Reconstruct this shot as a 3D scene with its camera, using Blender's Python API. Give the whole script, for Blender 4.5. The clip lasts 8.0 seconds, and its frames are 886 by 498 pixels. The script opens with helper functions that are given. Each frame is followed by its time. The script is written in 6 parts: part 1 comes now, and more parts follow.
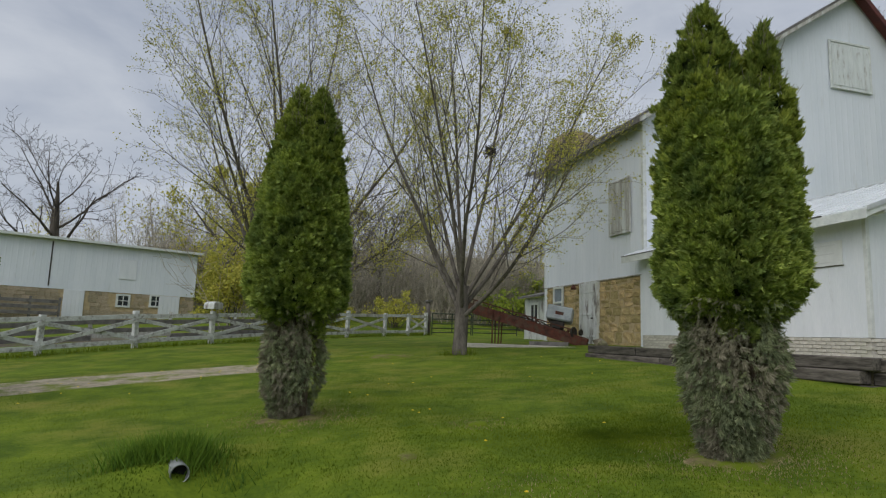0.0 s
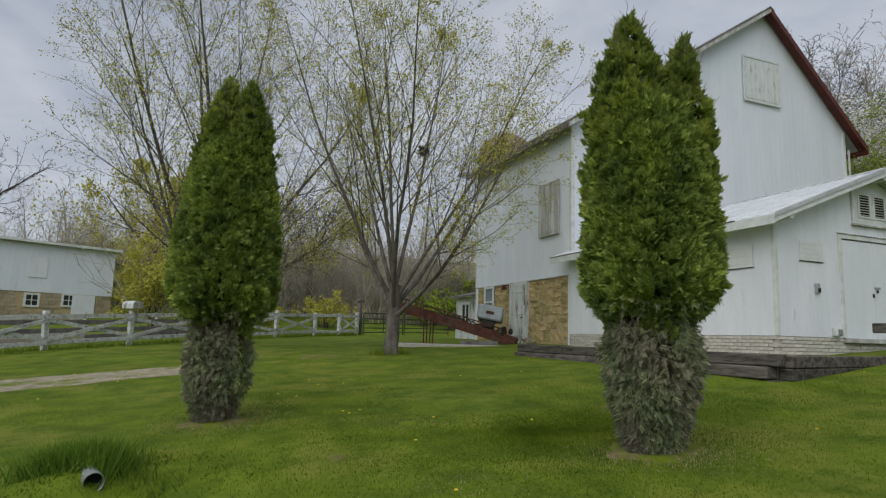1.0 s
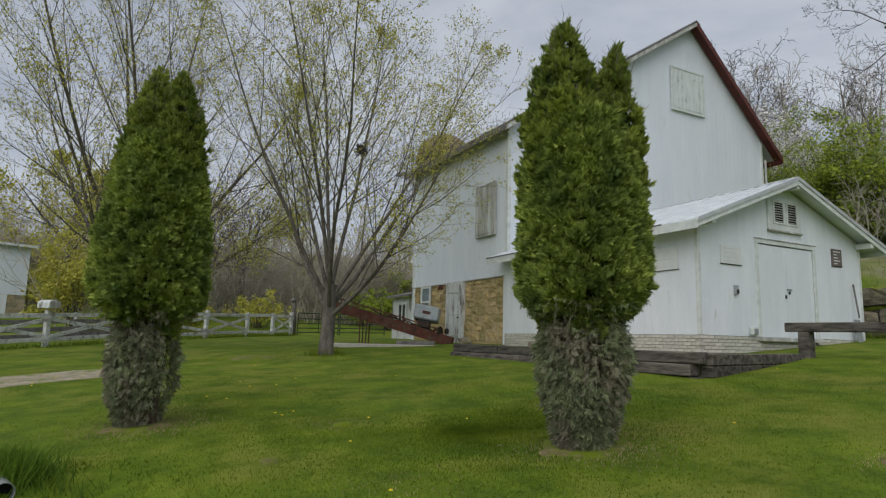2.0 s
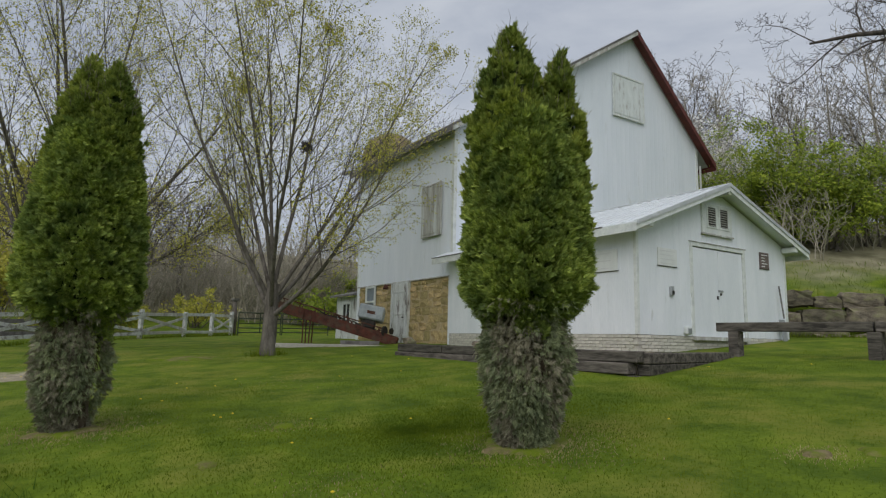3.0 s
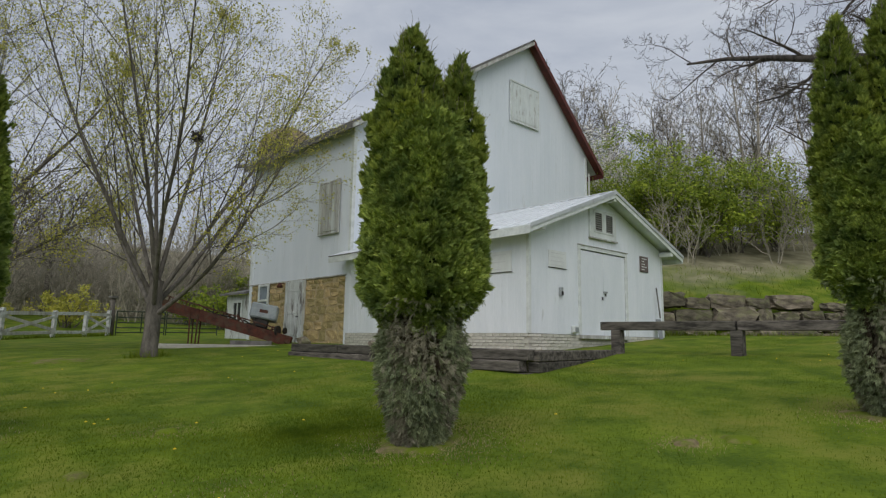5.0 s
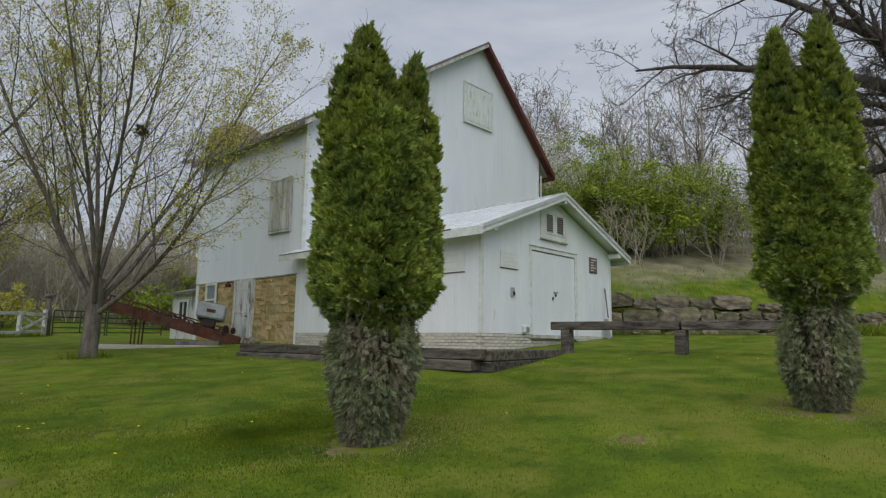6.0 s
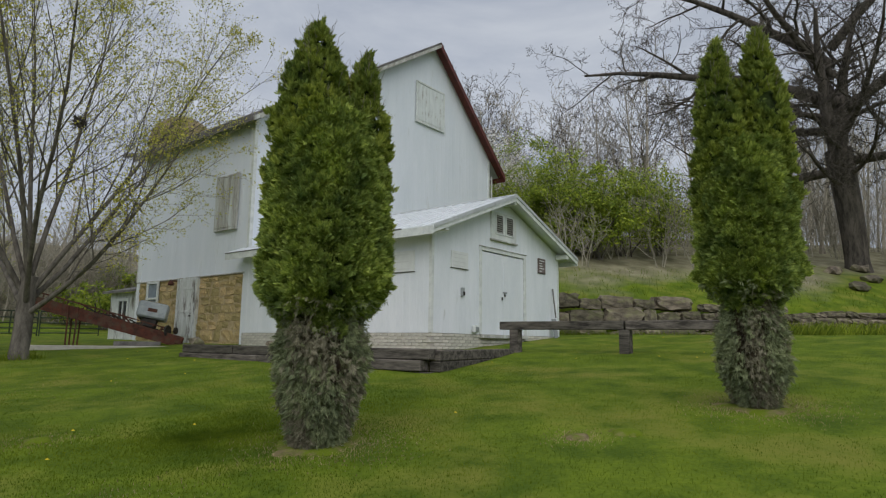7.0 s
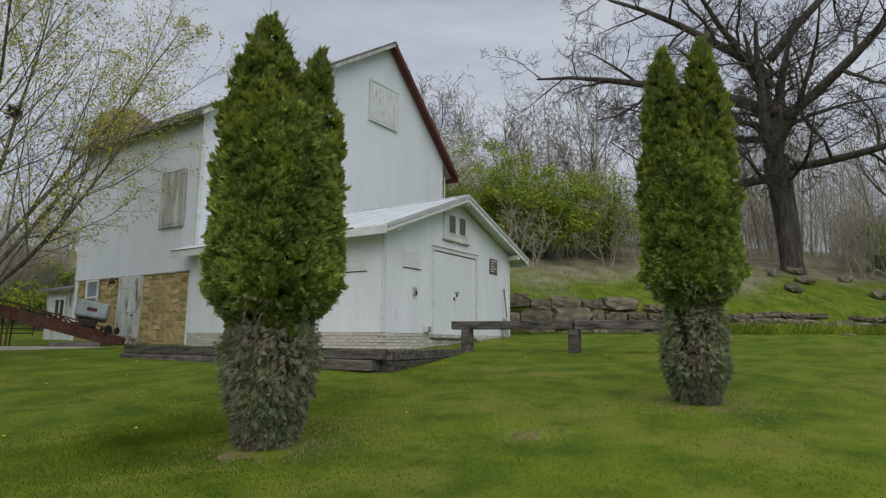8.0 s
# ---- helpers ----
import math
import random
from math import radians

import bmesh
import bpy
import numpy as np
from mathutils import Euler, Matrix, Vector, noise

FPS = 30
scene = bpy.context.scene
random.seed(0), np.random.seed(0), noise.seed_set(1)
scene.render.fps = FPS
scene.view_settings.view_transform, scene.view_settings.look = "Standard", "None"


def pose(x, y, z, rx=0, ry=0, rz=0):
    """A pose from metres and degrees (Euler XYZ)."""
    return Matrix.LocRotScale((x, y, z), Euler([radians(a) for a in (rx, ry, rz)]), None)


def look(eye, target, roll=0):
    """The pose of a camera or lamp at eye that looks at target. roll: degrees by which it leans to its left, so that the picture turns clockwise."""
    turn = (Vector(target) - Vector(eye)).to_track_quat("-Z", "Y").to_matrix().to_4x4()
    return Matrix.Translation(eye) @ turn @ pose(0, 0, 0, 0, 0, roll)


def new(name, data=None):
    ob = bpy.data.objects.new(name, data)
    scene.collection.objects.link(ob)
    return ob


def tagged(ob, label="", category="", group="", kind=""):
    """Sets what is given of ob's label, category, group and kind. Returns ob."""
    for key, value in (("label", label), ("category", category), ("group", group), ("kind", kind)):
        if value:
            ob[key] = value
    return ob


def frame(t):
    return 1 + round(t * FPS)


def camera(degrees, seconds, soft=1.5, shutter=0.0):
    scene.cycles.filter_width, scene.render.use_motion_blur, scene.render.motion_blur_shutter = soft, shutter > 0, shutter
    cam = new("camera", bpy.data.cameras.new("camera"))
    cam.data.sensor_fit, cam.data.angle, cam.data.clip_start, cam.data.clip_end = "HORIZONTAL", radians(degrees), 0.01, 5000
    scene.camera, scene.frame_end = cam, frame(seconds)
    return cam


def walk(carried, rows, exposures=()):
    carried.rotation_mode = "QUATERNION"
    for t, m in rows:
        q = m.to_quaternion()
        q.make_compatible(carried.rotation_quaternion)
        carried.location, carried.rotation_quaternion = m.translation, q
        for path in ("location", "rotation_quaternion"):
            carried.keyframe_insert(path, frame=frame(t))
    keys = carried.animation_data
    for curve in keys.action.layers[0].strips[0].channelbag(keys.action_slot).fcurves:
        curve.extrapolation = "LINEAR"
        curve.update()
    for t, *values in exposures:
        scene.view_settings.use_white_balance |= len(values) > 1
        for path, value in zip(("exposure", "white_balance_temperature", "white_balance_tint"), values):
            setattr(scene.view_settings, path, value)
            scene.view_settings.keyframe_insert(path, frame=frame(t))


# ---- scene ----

cam = camera(71.0, 8.0, 1.25)
EYE = (-10.17, -8.42, -0.22)
# seconds, tilt, lean and turn of a camera that pans on its stand
ROWS = [
    (0.0, 97.99, -1.92, -16.02), (0.5, 98.06, -1.76, -19.20), (1.0, 98.15, -1.63, -22.27), (1.5, 98.23, -1.51, -25.32),
    (3.0, 98.40, -1.30, -33.14), (3.5, 98.44, -1.23, -35.68), (4.0, 98.47, -1.16, -38.09), (4.5, 98.50, -1.08, -40.39),
    (6.0, 98.58, -0.87, -46.95), (6.5, 98.61, -0.80, -49.23), (7.0, 98.63, -0.73, -51.53), (7.5, 98.65, -0.65, -53.85),
    (8.0, 98.66, -0.59, -55.93),
]
walk(cam, [(t, pose(*EYE, rx, ry, rz)) for t, rx, ry, rz in ROWS], [(0.0, 0.09), (8.0, 0.07)])

# ---- world and light: overcast spring day ----
world = bpy.data.worlds.new("overcast_sky")
scene.world = world
world.use_nodes = True
wn, wl = world.node_tree.nodes, world.node_tree.links
wn.clear()
w_out = wn.new("ShaderNodeOutputWorld")
w_bg = wn.new("ShaderNodeBackground")
w_sky = wn.new("ShaderNodeTexSky")
w_sky.sky_type = "NISHITA"
w_sky.sun_disc = False
w_sky.sun_elevation = radians(47)
w_sky.sun_rotation = radians(233)
w_co = wn.new("ShaderNodeTexCoord")
w_map = wn.new("ShaderNodeMapping")
w_map.inputs["Scale"].default_value = (1.0, 1.0, 3.0)
w_noise = wn.new("ShaderNodeTexNoise")
w_noise.inputs["Scale"].default_value = 2.6
w_noise.inputs["Detail"].default_value = 7
w_noise.inputs["Roughness"].default_value = 0.55
w_noise.inputs["Distortion"].default_value = 0.4
w_ramp = wn.new("ShaderNodeValToRGB")
w_ramp.color_ramp.elements[0].position = 0.33
w_ramp.color_ramp.elements[0].color = (3.55, 3.95, 4.75, 1)
w_ramp.color_ramp.elements[1].position = 0.70
w_ramp.color_ramp.elements[1].color = (5.9, 6.2, 6.7, 1)
w_mix = wn.new("ShaderNodeMix")
w_mix.data_type = "RGBA"
w_mix.inputs[0].default_value = 0.9
wl.new(w_co.outputs["Generated"], w_map.inputs["Vector"])
wl.new(w_map.outputs[0], w_noise.inputs["Vector"])
wl.new(w_noise.outputs["Fac"], w_ramp.inputs["Fac"])
wl.new(w_sky.outputs[0], w_mix.inputs[6])
wl.new(w_ramp.outputs[0], w_mix.inputs[7])
wl.new(w_mix.outputs[2], w_bg.inputs["Color"])
w_bg.inputs["Strength"].default_value = 0.1
wl.new(w_bg.outputs[0], w_out.inputs["Surface"])
sun_data = bpy.data.lights.new("sun", "SUN")
sun_data.energy = 1.6
sun_data.angle = radians(75)
sun_data.color = (1.0, 0.97, 0.92)
sun_lamp = new("sun", sun_data)
sun_lamp.matrix_world = look((-33, -25, 45), (0, 0, 0))


# ---- materials ----
def material(name, base, dark=None, rough=0.8, scale=6.0, stretch=(1, 1, 1), fine=60.0, bump=0.3, metal=0.0, island=0.0, low=0.35, high=0.65,
             third=None, third_scale=1.2, third_at=0.6, spread=0.06, detail=6.0):
    """A surface of two colours mixed by a coarse and a fine noise, with relief; a third colour comes in as stains."""
    m = bpy.data.materials.new(name)
    m.use_nodes = True
    n, l = m.node_tree.nodes, m.node_tree.links
    b = n["Principled BSDF"]
    b.inputs["Roughness"].default_value = rough
    b.inputs["Metallic"].default_value = metal
    if rough >= 0.9:
        b.inputs["Specular IOR Level"].default_value = 0.12
    dark = dark or tuple(c * 0.7 for c in base)
    co = n.new("ShaderNodeTexCoord")
    mp = n.new("ShaderNodeMapping")
    mp.inputs["Scale"].default_value = stretch
    l.new(co.outputs["Object"], mp.inputs["Vector"])
    a = n.new("ShaderNodeTexNoise")
    a.inputs["Scale"].default_value = scale
    a.inputs["Detail"].default_value = detail
    a.inputs["Roughness"].default_value = 0.62
    l.new(mp.outputs[0], a.inputs["Vector"])
    f = n.new("ShaderNodeTexNoise")
    f.inputs["Scale"].default_value = fine
    f.inputs["Detail"].default_value = 3
    l.new(mp.outputs[0], f.inputs["Vector"])
    add = n.new("ShaderNodeMath")
    add.operation = "MULTIPLY_ADD"
    add.inputs[1].default_value = 0.35
    l.new(f.outputs["Fac"], add.inputs[0])
    l.new(a.outputs["Fac"], add.inputs[2])
    ramp = n.new("ShaderNodeValToRGB")
    ramp.color_ramp.elements[0].position = low + 0.17
    ramp.color_ramp.elements[0].color = (*dark, 1)
    ramp.color_ramp.elements[1].position = high + 0.17
    ramp.color_ramp.elements[1].color = (*base, 1)
    l.new(add.outputs[0], ramp.inputs["Fac"])
    colour = ramp.outputs[0]
    if third:
        s = n.new("ShaderNodeTexNoise")
        s.inputs["Scale"].default_value = third_scale
        s.inputs["Detail"].default_value = 8
        s.inputs["Roughness"].default_value = 0.65
        l.new(mp.outputs[0], s.inputs["Vector"])
        r2 = n.new("ShaderNodeValToRGB")
        r2.color_ramp.elements[0].position = third_at - spread
        r2.color_ramp.elements[0].color = (0, 0, 0, 1)
        r2.color_ramp.elements[1].position = third_at + spread
        r2.color_ramp.elements[1].color = (1, 1, 1, 1)
        l.new(s.outputs["Fac"], r2.inputs["Fac"])
        mx = n.new("ShaderNodeMix")
        mx.data_type = "RGBA"
        l.new(r2.outputs[0], mx.inputs[0])
        l.new(colour, mx.inputs[6])
        mx.inputs[7].default_value = (*third, 1)
        colour = mx.outputs[2]
    if island:
        hsv = n.new("ShaderNodeHueSaturation")
        if island > 0:
            geo = n.new("ShaderNodeNewGeometry")
            rnd = geo.outputs["Random Per Island"]
        else:
            oi = n.new("ShaderNodeObjectInfo")
            rnd = oi.outputs["Random"]
        mr = n.new("ShaderNodeMapRange")
        mr.inputs[3].default_value = 1 - abs(island)
        mr.inputs[4].default_value = 1 + abs(island)
        l.new(rnd, mr.inputs[0])
        l.new(mr.outputs[0], hsv.inputs["Value"])
        mh = n.new("ShaderNodeMapRange")
        mh.inputs[3].default_value = 0.5 + abs(island) * 0.05
        mh.inputs[4].default_value = 0.5 - abs(island) * 0.05
        l.new(rnd, mh.inputs[0])
        l.new(mh.outputs[0], hsv.inputs["Hue"])
        l.new(colour, hsv.inputs["Color"])
        colour = hsv.outputs[0]
    l.new(colour, b.inputs["Base Color"])
    if bump:
        bp = n.new("ShaderNodeBump")
        bp.inputs["Strength"].default_value = bump
        bp.inputs["Distance"].default_value = 0.02
        l.new(add.outputs[0], bp.inputs["Height"])
        l.new(bp.outputs[0], b.inputs["Normal"])
    return m


def leafy(name, base, dark, island=0.3, see_through=0.3, rough=0.6, scale=1.5):
    """Thin leaves: the light comes through them a little, and each one has a tone of its own."""
    m = material(name, base, dark, rough=rough, scale=scale, fine=9, bump=0, island=island)
    n, l = m.node_tree.nodes, m.node_tree.links
    b = n["Principled BSDF"]
    b.inputs["Specular IOR Level"].default_value = 0.12
    t = n.new("ShaderNodeBsdfTranslucent")
    l.new(b.inputs["Base Color"].links[0].from_socket, t.inputs["Color"])
    mix = n.new("ShaderNodeMixShader")
    mix.inputs[0].default_value = see_through
    l.new(b.outputs[0], mix.inputs[1])
    l.new(t.outputs[0], mix.inputs[2])
    l.new(mix.outputs[0], n["Material Output"].inputs["Surface"])
    return m


WHITE_METAL = material("white_painted_metal", (0.75, 0.79, 0.85), (0.68, 0.73, 0.79), rough=0.5, scale=1.4, stretch=(1, 1, 0.18), fine=30, bump=0.05,
                       third=(0.50, 0.52, 0.50), third_scale=2.4, third_at=0.70, spread=0.1)
WHITE_BOARD = material("white_painted_board", (0.77, 0.80, 0.84), (0.68, 0.72, 0.76), rough=0.65, scale=2.2, stretch=(1, 1, 0.2), fine=40, bump=0.12,
                       third=(0.42, 0.43, 0.40), third_scale=3.5, third_at=0.72, spread=0.07)
WHITE_TRIM = material("white_trim_paint", (0.72, 0.75, 0.73), (0.55, 0.58, 0.57), rough=0.6, scale=5, fine=60, bump=0.1)
WORN_WHITE = material("worn_white_paint", (0.66, 0.69, 0.68), (0.50, 0.52, 0.50), rough=0.8, scale=7, stretch=(1, 1, 0.25), fine=70, bump=0.35,
                      third=(0.20, 0.185, 0.165), third_scale=5, third_at=0.56, spread=0.05)
GREY_BOARD = material("weathered_grey_board", (0.52, 0.52, 0.49), (0.30, 0.29, 0.26), rough=0.9, scale=6, stretch=(1, 1, 0.12), fine=60, bump=0.4,
                      third=(0.62, 0.65, 0.64), third_scale=4, third_at=0.57, spread=0.06)
RED_TRIM = material("red_fascia_paint", (0.13, 0.028, 0.022), (0.07, 0.018, 0.015), rough=0.7, scale=5, fine=60, bump=0.1)
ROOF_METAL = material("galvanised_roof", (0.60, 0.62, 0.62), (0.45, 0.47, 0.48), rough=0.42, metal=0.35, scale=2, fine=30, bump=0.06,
                      third=(0.36, 0.34, 0.32), third_scale=3, third_at=0.66, spread=0.08)
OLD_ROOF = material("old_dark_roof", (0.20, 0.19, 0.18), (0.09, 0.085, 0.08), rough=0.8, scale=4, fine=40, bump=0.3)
BRICK = material("painted_brick", (0.62, 0.60, 0.53), (0.46, 0.44, 0.38), rough=0.85, scale=6, fine=70, bump=0.4, island=-0.13)
MORTAR = material("mortar", (0.48, 0.46, 0.41), (0.38, 0.36, 0.32), rough=0.95, scale=8, fine=80, bump=0.4)
STONE = material("tan_sandstone", (0.56, 0.45, 0.23), (0.37, 0.285, 0.13), rough=0.95, scale=5, fine=45, bump=0.7, island=-0.24,
                 third=(0.27, 0.20, 0.11), third_scale=2.6, third_at=0.57, spread=0.12)
STONE_JOINT = material("sandstone_mortar", (0.52, 0.42, 0.26), (0.40, 0.31, 0.18), rough=0.95, scale=6, fine=60, bump=0.5)
WALL_STONE = material("grey_brown_limestone", (0.25, 0.215, 0.16), (0.085, 0.074, 0.058), rough=0.95, scale=3, fine=35, bump=0.9, island=-0.34,
                      third=(0.20, 0.22, 0.09), third_scale=1.7, third_at=0.62, spread=0.1)
TIE = material("weathered_railway_tie", (0.165, 0.148, 0.128), (0.042, 0.038, 0.034), rough=0.9, scale=12, stretch=(1, 0.12, 1), fine=45, bump=0.6, island=-0.25)
GRASS = material("lawn_earth", (0.140, 0.195, 0.014), (0.062, 0.104, 0.009), rough=0.95, scale=1.6, fine=26, bump=0.9, detail=10,
                 third=(0.18, 0.185, 0.035), third_scale=0.8, third_at=0.60, spread=0.10)
BLADE = leafy("grass_blade", (0.168, 0.220, 0.015), (0.080, 0.130, 0.009), island=0.2, see_through=0.45, scale=0.9)
STRAW = leafy("dry_straw", (0.42, 0.35, 0.20), (0.25, 0.20, 0.11), island=0.25, see_through=0.2)
GRAVEL = material("gravel_and_dirt", (0.42, 0.37, 0.28), (0.24, 0.21, 0.15), rough=0.97, scale=5, fine=40, bump=0.9,
                  third=(0.15, 0.19, 0.03), third_scale=1.6, third_at=0.55, spread=0.06)
MULCH = material("dry_needle_litter", (0.23, 0.185, 0.10), (0.12, 0.10, 0.05), rough=1.0, scale=7, fine=50, bump=1.0,
                 third=(0.12, 0.165, 0.012), third_scale=3.4, third_at=0.46, spread=0.08)
CEDAR = leafy("arborvitae_spray", (0.36, 0.44, 0.10), (0.13, 0.19, 0.055), island=0.32, see_through=0.25, scale=2.2)
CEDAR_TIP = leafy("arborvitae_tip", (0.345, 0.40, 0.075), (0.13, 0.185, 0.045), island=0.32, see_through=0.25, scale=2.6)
CEDAR_DRY = leafy("browsed_spray", (0.29, 0.27, 0.19), (0.17, 0.158, 0.11), island=0.25, see_through=0.15, scale=3)
# near-black green: the shade deep in the crown, put into colour
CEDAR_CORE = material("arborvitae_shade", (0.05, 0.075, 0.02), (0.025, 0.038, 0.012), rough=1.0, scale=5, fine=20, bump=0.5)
CEDAR_BARK = material("arborvitae_bark", (0.16, 0.125, 0.09), (0.07, 0.055, 0.04), rough=0.95, scale=6, stretch=(1, 1, 0.2), fine=40, bump=0.6)
BARK = material("grey_bark", (0.175, 0.157, 0.135), (0.075, 0.067, 0.058), rough=0.95, scale=7, stretch=(1, 1, 0.3), fine=40, bump=0.6)
OAK_BARK = material("dark_oak_bark", (0.125, 0.11, 0.094), (0.045, 0.040, 0.035), rough=0.97, scale=6, stretch=(1, 1, 0.2), fine=30, bump=0.8)
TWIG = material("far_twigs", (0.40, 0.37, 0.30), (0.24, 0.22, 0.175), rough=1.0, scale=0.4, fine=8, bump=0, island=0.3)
SPRING_LEAF = leafy("young_yellow_green_leaf", (0.52, 0.51, 0.10), (0.36, 0.35, 0.07), island=0.35, see_through=0.45)
BUSH_LEAF = leafy("fresh_green_leaf", (0.32, 0.40, 0.05), (0.16, 0.22, 0.03), island=0.4, see_through=0.4, scale=0.5)
BLOSSOM = leafy("white_blossom", (0.72, 0.70, 0.66), (0.55, 0.54, 0.48), island=0.15, see_through=0.3)
RUST = material("rusty_red_steel", (0.14, 0.042, 0.024), (0.055, 0.022, 0.015), rough=0.85, metal=0.2, scale=6, fine=40, bump=0.4,
                third=(0.10, 0.062, 0.042), third_scale=4, third_at=0.55, spread=0.08)
DARK_STEEL = material("dark_steel", (0.06, 0.055, 0.05), (0.03, 0.028, 0.026), rough=0.7, metal=0.4, scale=8, fine=40, bump=0.2)
GALVANISED = material("galvanised_tin", (0.42, 0.44, 0.45), (0.28, 0.30, 0.31), rough=0.5, metal=0.6, scale=4, fine=30, bump=0.1)
GREY_TIN = material("grey_enamel", (0.36, 0.40, 0.42), (0.26, 0.29, 0.31), rough=0.55, metal=0.2, scale=4, fine=30, bump=0.1)
# near-black paint standing in for unlit hollows
DARK = material("painted_interior_shade", (0.015, 0.015, 0.015), (0.008, 0.008, 0.008), rough=0.9, bump=0)
GREEN_STEEL = material("dark_green_gate_paint", (0.035, 0.060, 0.030), (0.02, 0.03, 0.018), rough=0.6, scale=5, fine=30, bump=0.1)
SILO_TILE = material("buff_silo_staves", (0.36, 0.31, 0.22), (0.24, 0.20, 0.14), rough=0.9, scale=2, fine=12, bump=0.4)
SILO_DOME = material("rusted_dome", (0.24, 0.19, 0.10), (0.16, 0.125, 0.06), rough=0.8, scale=3, fine=15, bump=0.2)
GLASS = material("window_glass", (0.05, 0.06, 0.07), (0.03, 0.035, 0.04), rough=0.08, bump=0)
BLUE_GLASS = material("pale_blue_glass", (0.26, 0.31, 0.36), (0.2, 0.24, 0.28), rough=0.12, bump=0)
SIGN_WHITE = material("white_sign_enamel", (0.74, 0.76, 0.75), (0.66, 0.68, 0.67), rough=0.5, scale=4, fine=30, bump=0.03)
INK = material("faded_sign_ink", (0.66, 0.68, 0.67), (0.62, 0.63, 0.63), rough=0.7, bump=0)
BROWN_SIGN = material("brown_sign", (0.17, 0.13, 0.12), (0.11, 0.085, 0.08), rough=0.7, scale=6, bump=0.1)
CULVERT_GRASS = leafy("tall_grass_blade", (0.16, 0.27, 0.03), (0.08, 0.15, 0.02), island=0.3, see_through=0.3, scale=1.0)
SHED_ROOF = material("white_metal_roof", (0.74, 0.77, 0.79), (0.62, 0.65, 0.67), rough=0.45, metal=0.1, scale=2, fine=30, bump=0.05,
                     third=(0.45, 0.44, 0.42), third_scale=3, third_at=0.70, spread=0.08)
RUBBLE = material("pale_rubble_stone", (0.43, 0.37, 0.26), (0.27, 0.225, 0.15), rough=0.95, scale=5, fine=40, bump=0.7, island=-0.22)
FENCE_PAINT = material("peeling_fence_paint", (0.64, 0.66, 0.65), (0.46, 0.47, 0.46), rough=0.85, scale=4, fine=40, bump=0.3,
                       third=(0.27, 0.26, 0.24), third_scale=7, third_at=0.57, spread=0.06)
DULL_SPRAY = leafy("dull_green_spray", (0.29, 0.325, 0.175), (0.165, 0.195, 0.11), island=0.3, see_through=0.2, scale=3)
LOFT_PAINT = material("loft_door_paint", (0.70, 0.74, 0.74), (0.60, 0.64, 0.64), rough=0.8, scale=7, stretch=(1, 1, 0.25), fine=70, bump=0.3,
                      third=(0.40, 0.39, 0.37), third_scale=9, third_at=0.60, spread=0.05)
MUD = material("trodden_dirt", (0.17, 0.15, 0.115), (0.09, 0.08, 0.06), rough=0.97, scale=3, fine=25, bump=0.8, third=(0.12, 0.16, 0.03), third_scale=0.8, third_at=0.56)
DANDELION = material("dandelion_yellow", (0.70, 0.52, 0.02), (0.6, 0.42, 0.01), rough=0.8, bump=0)


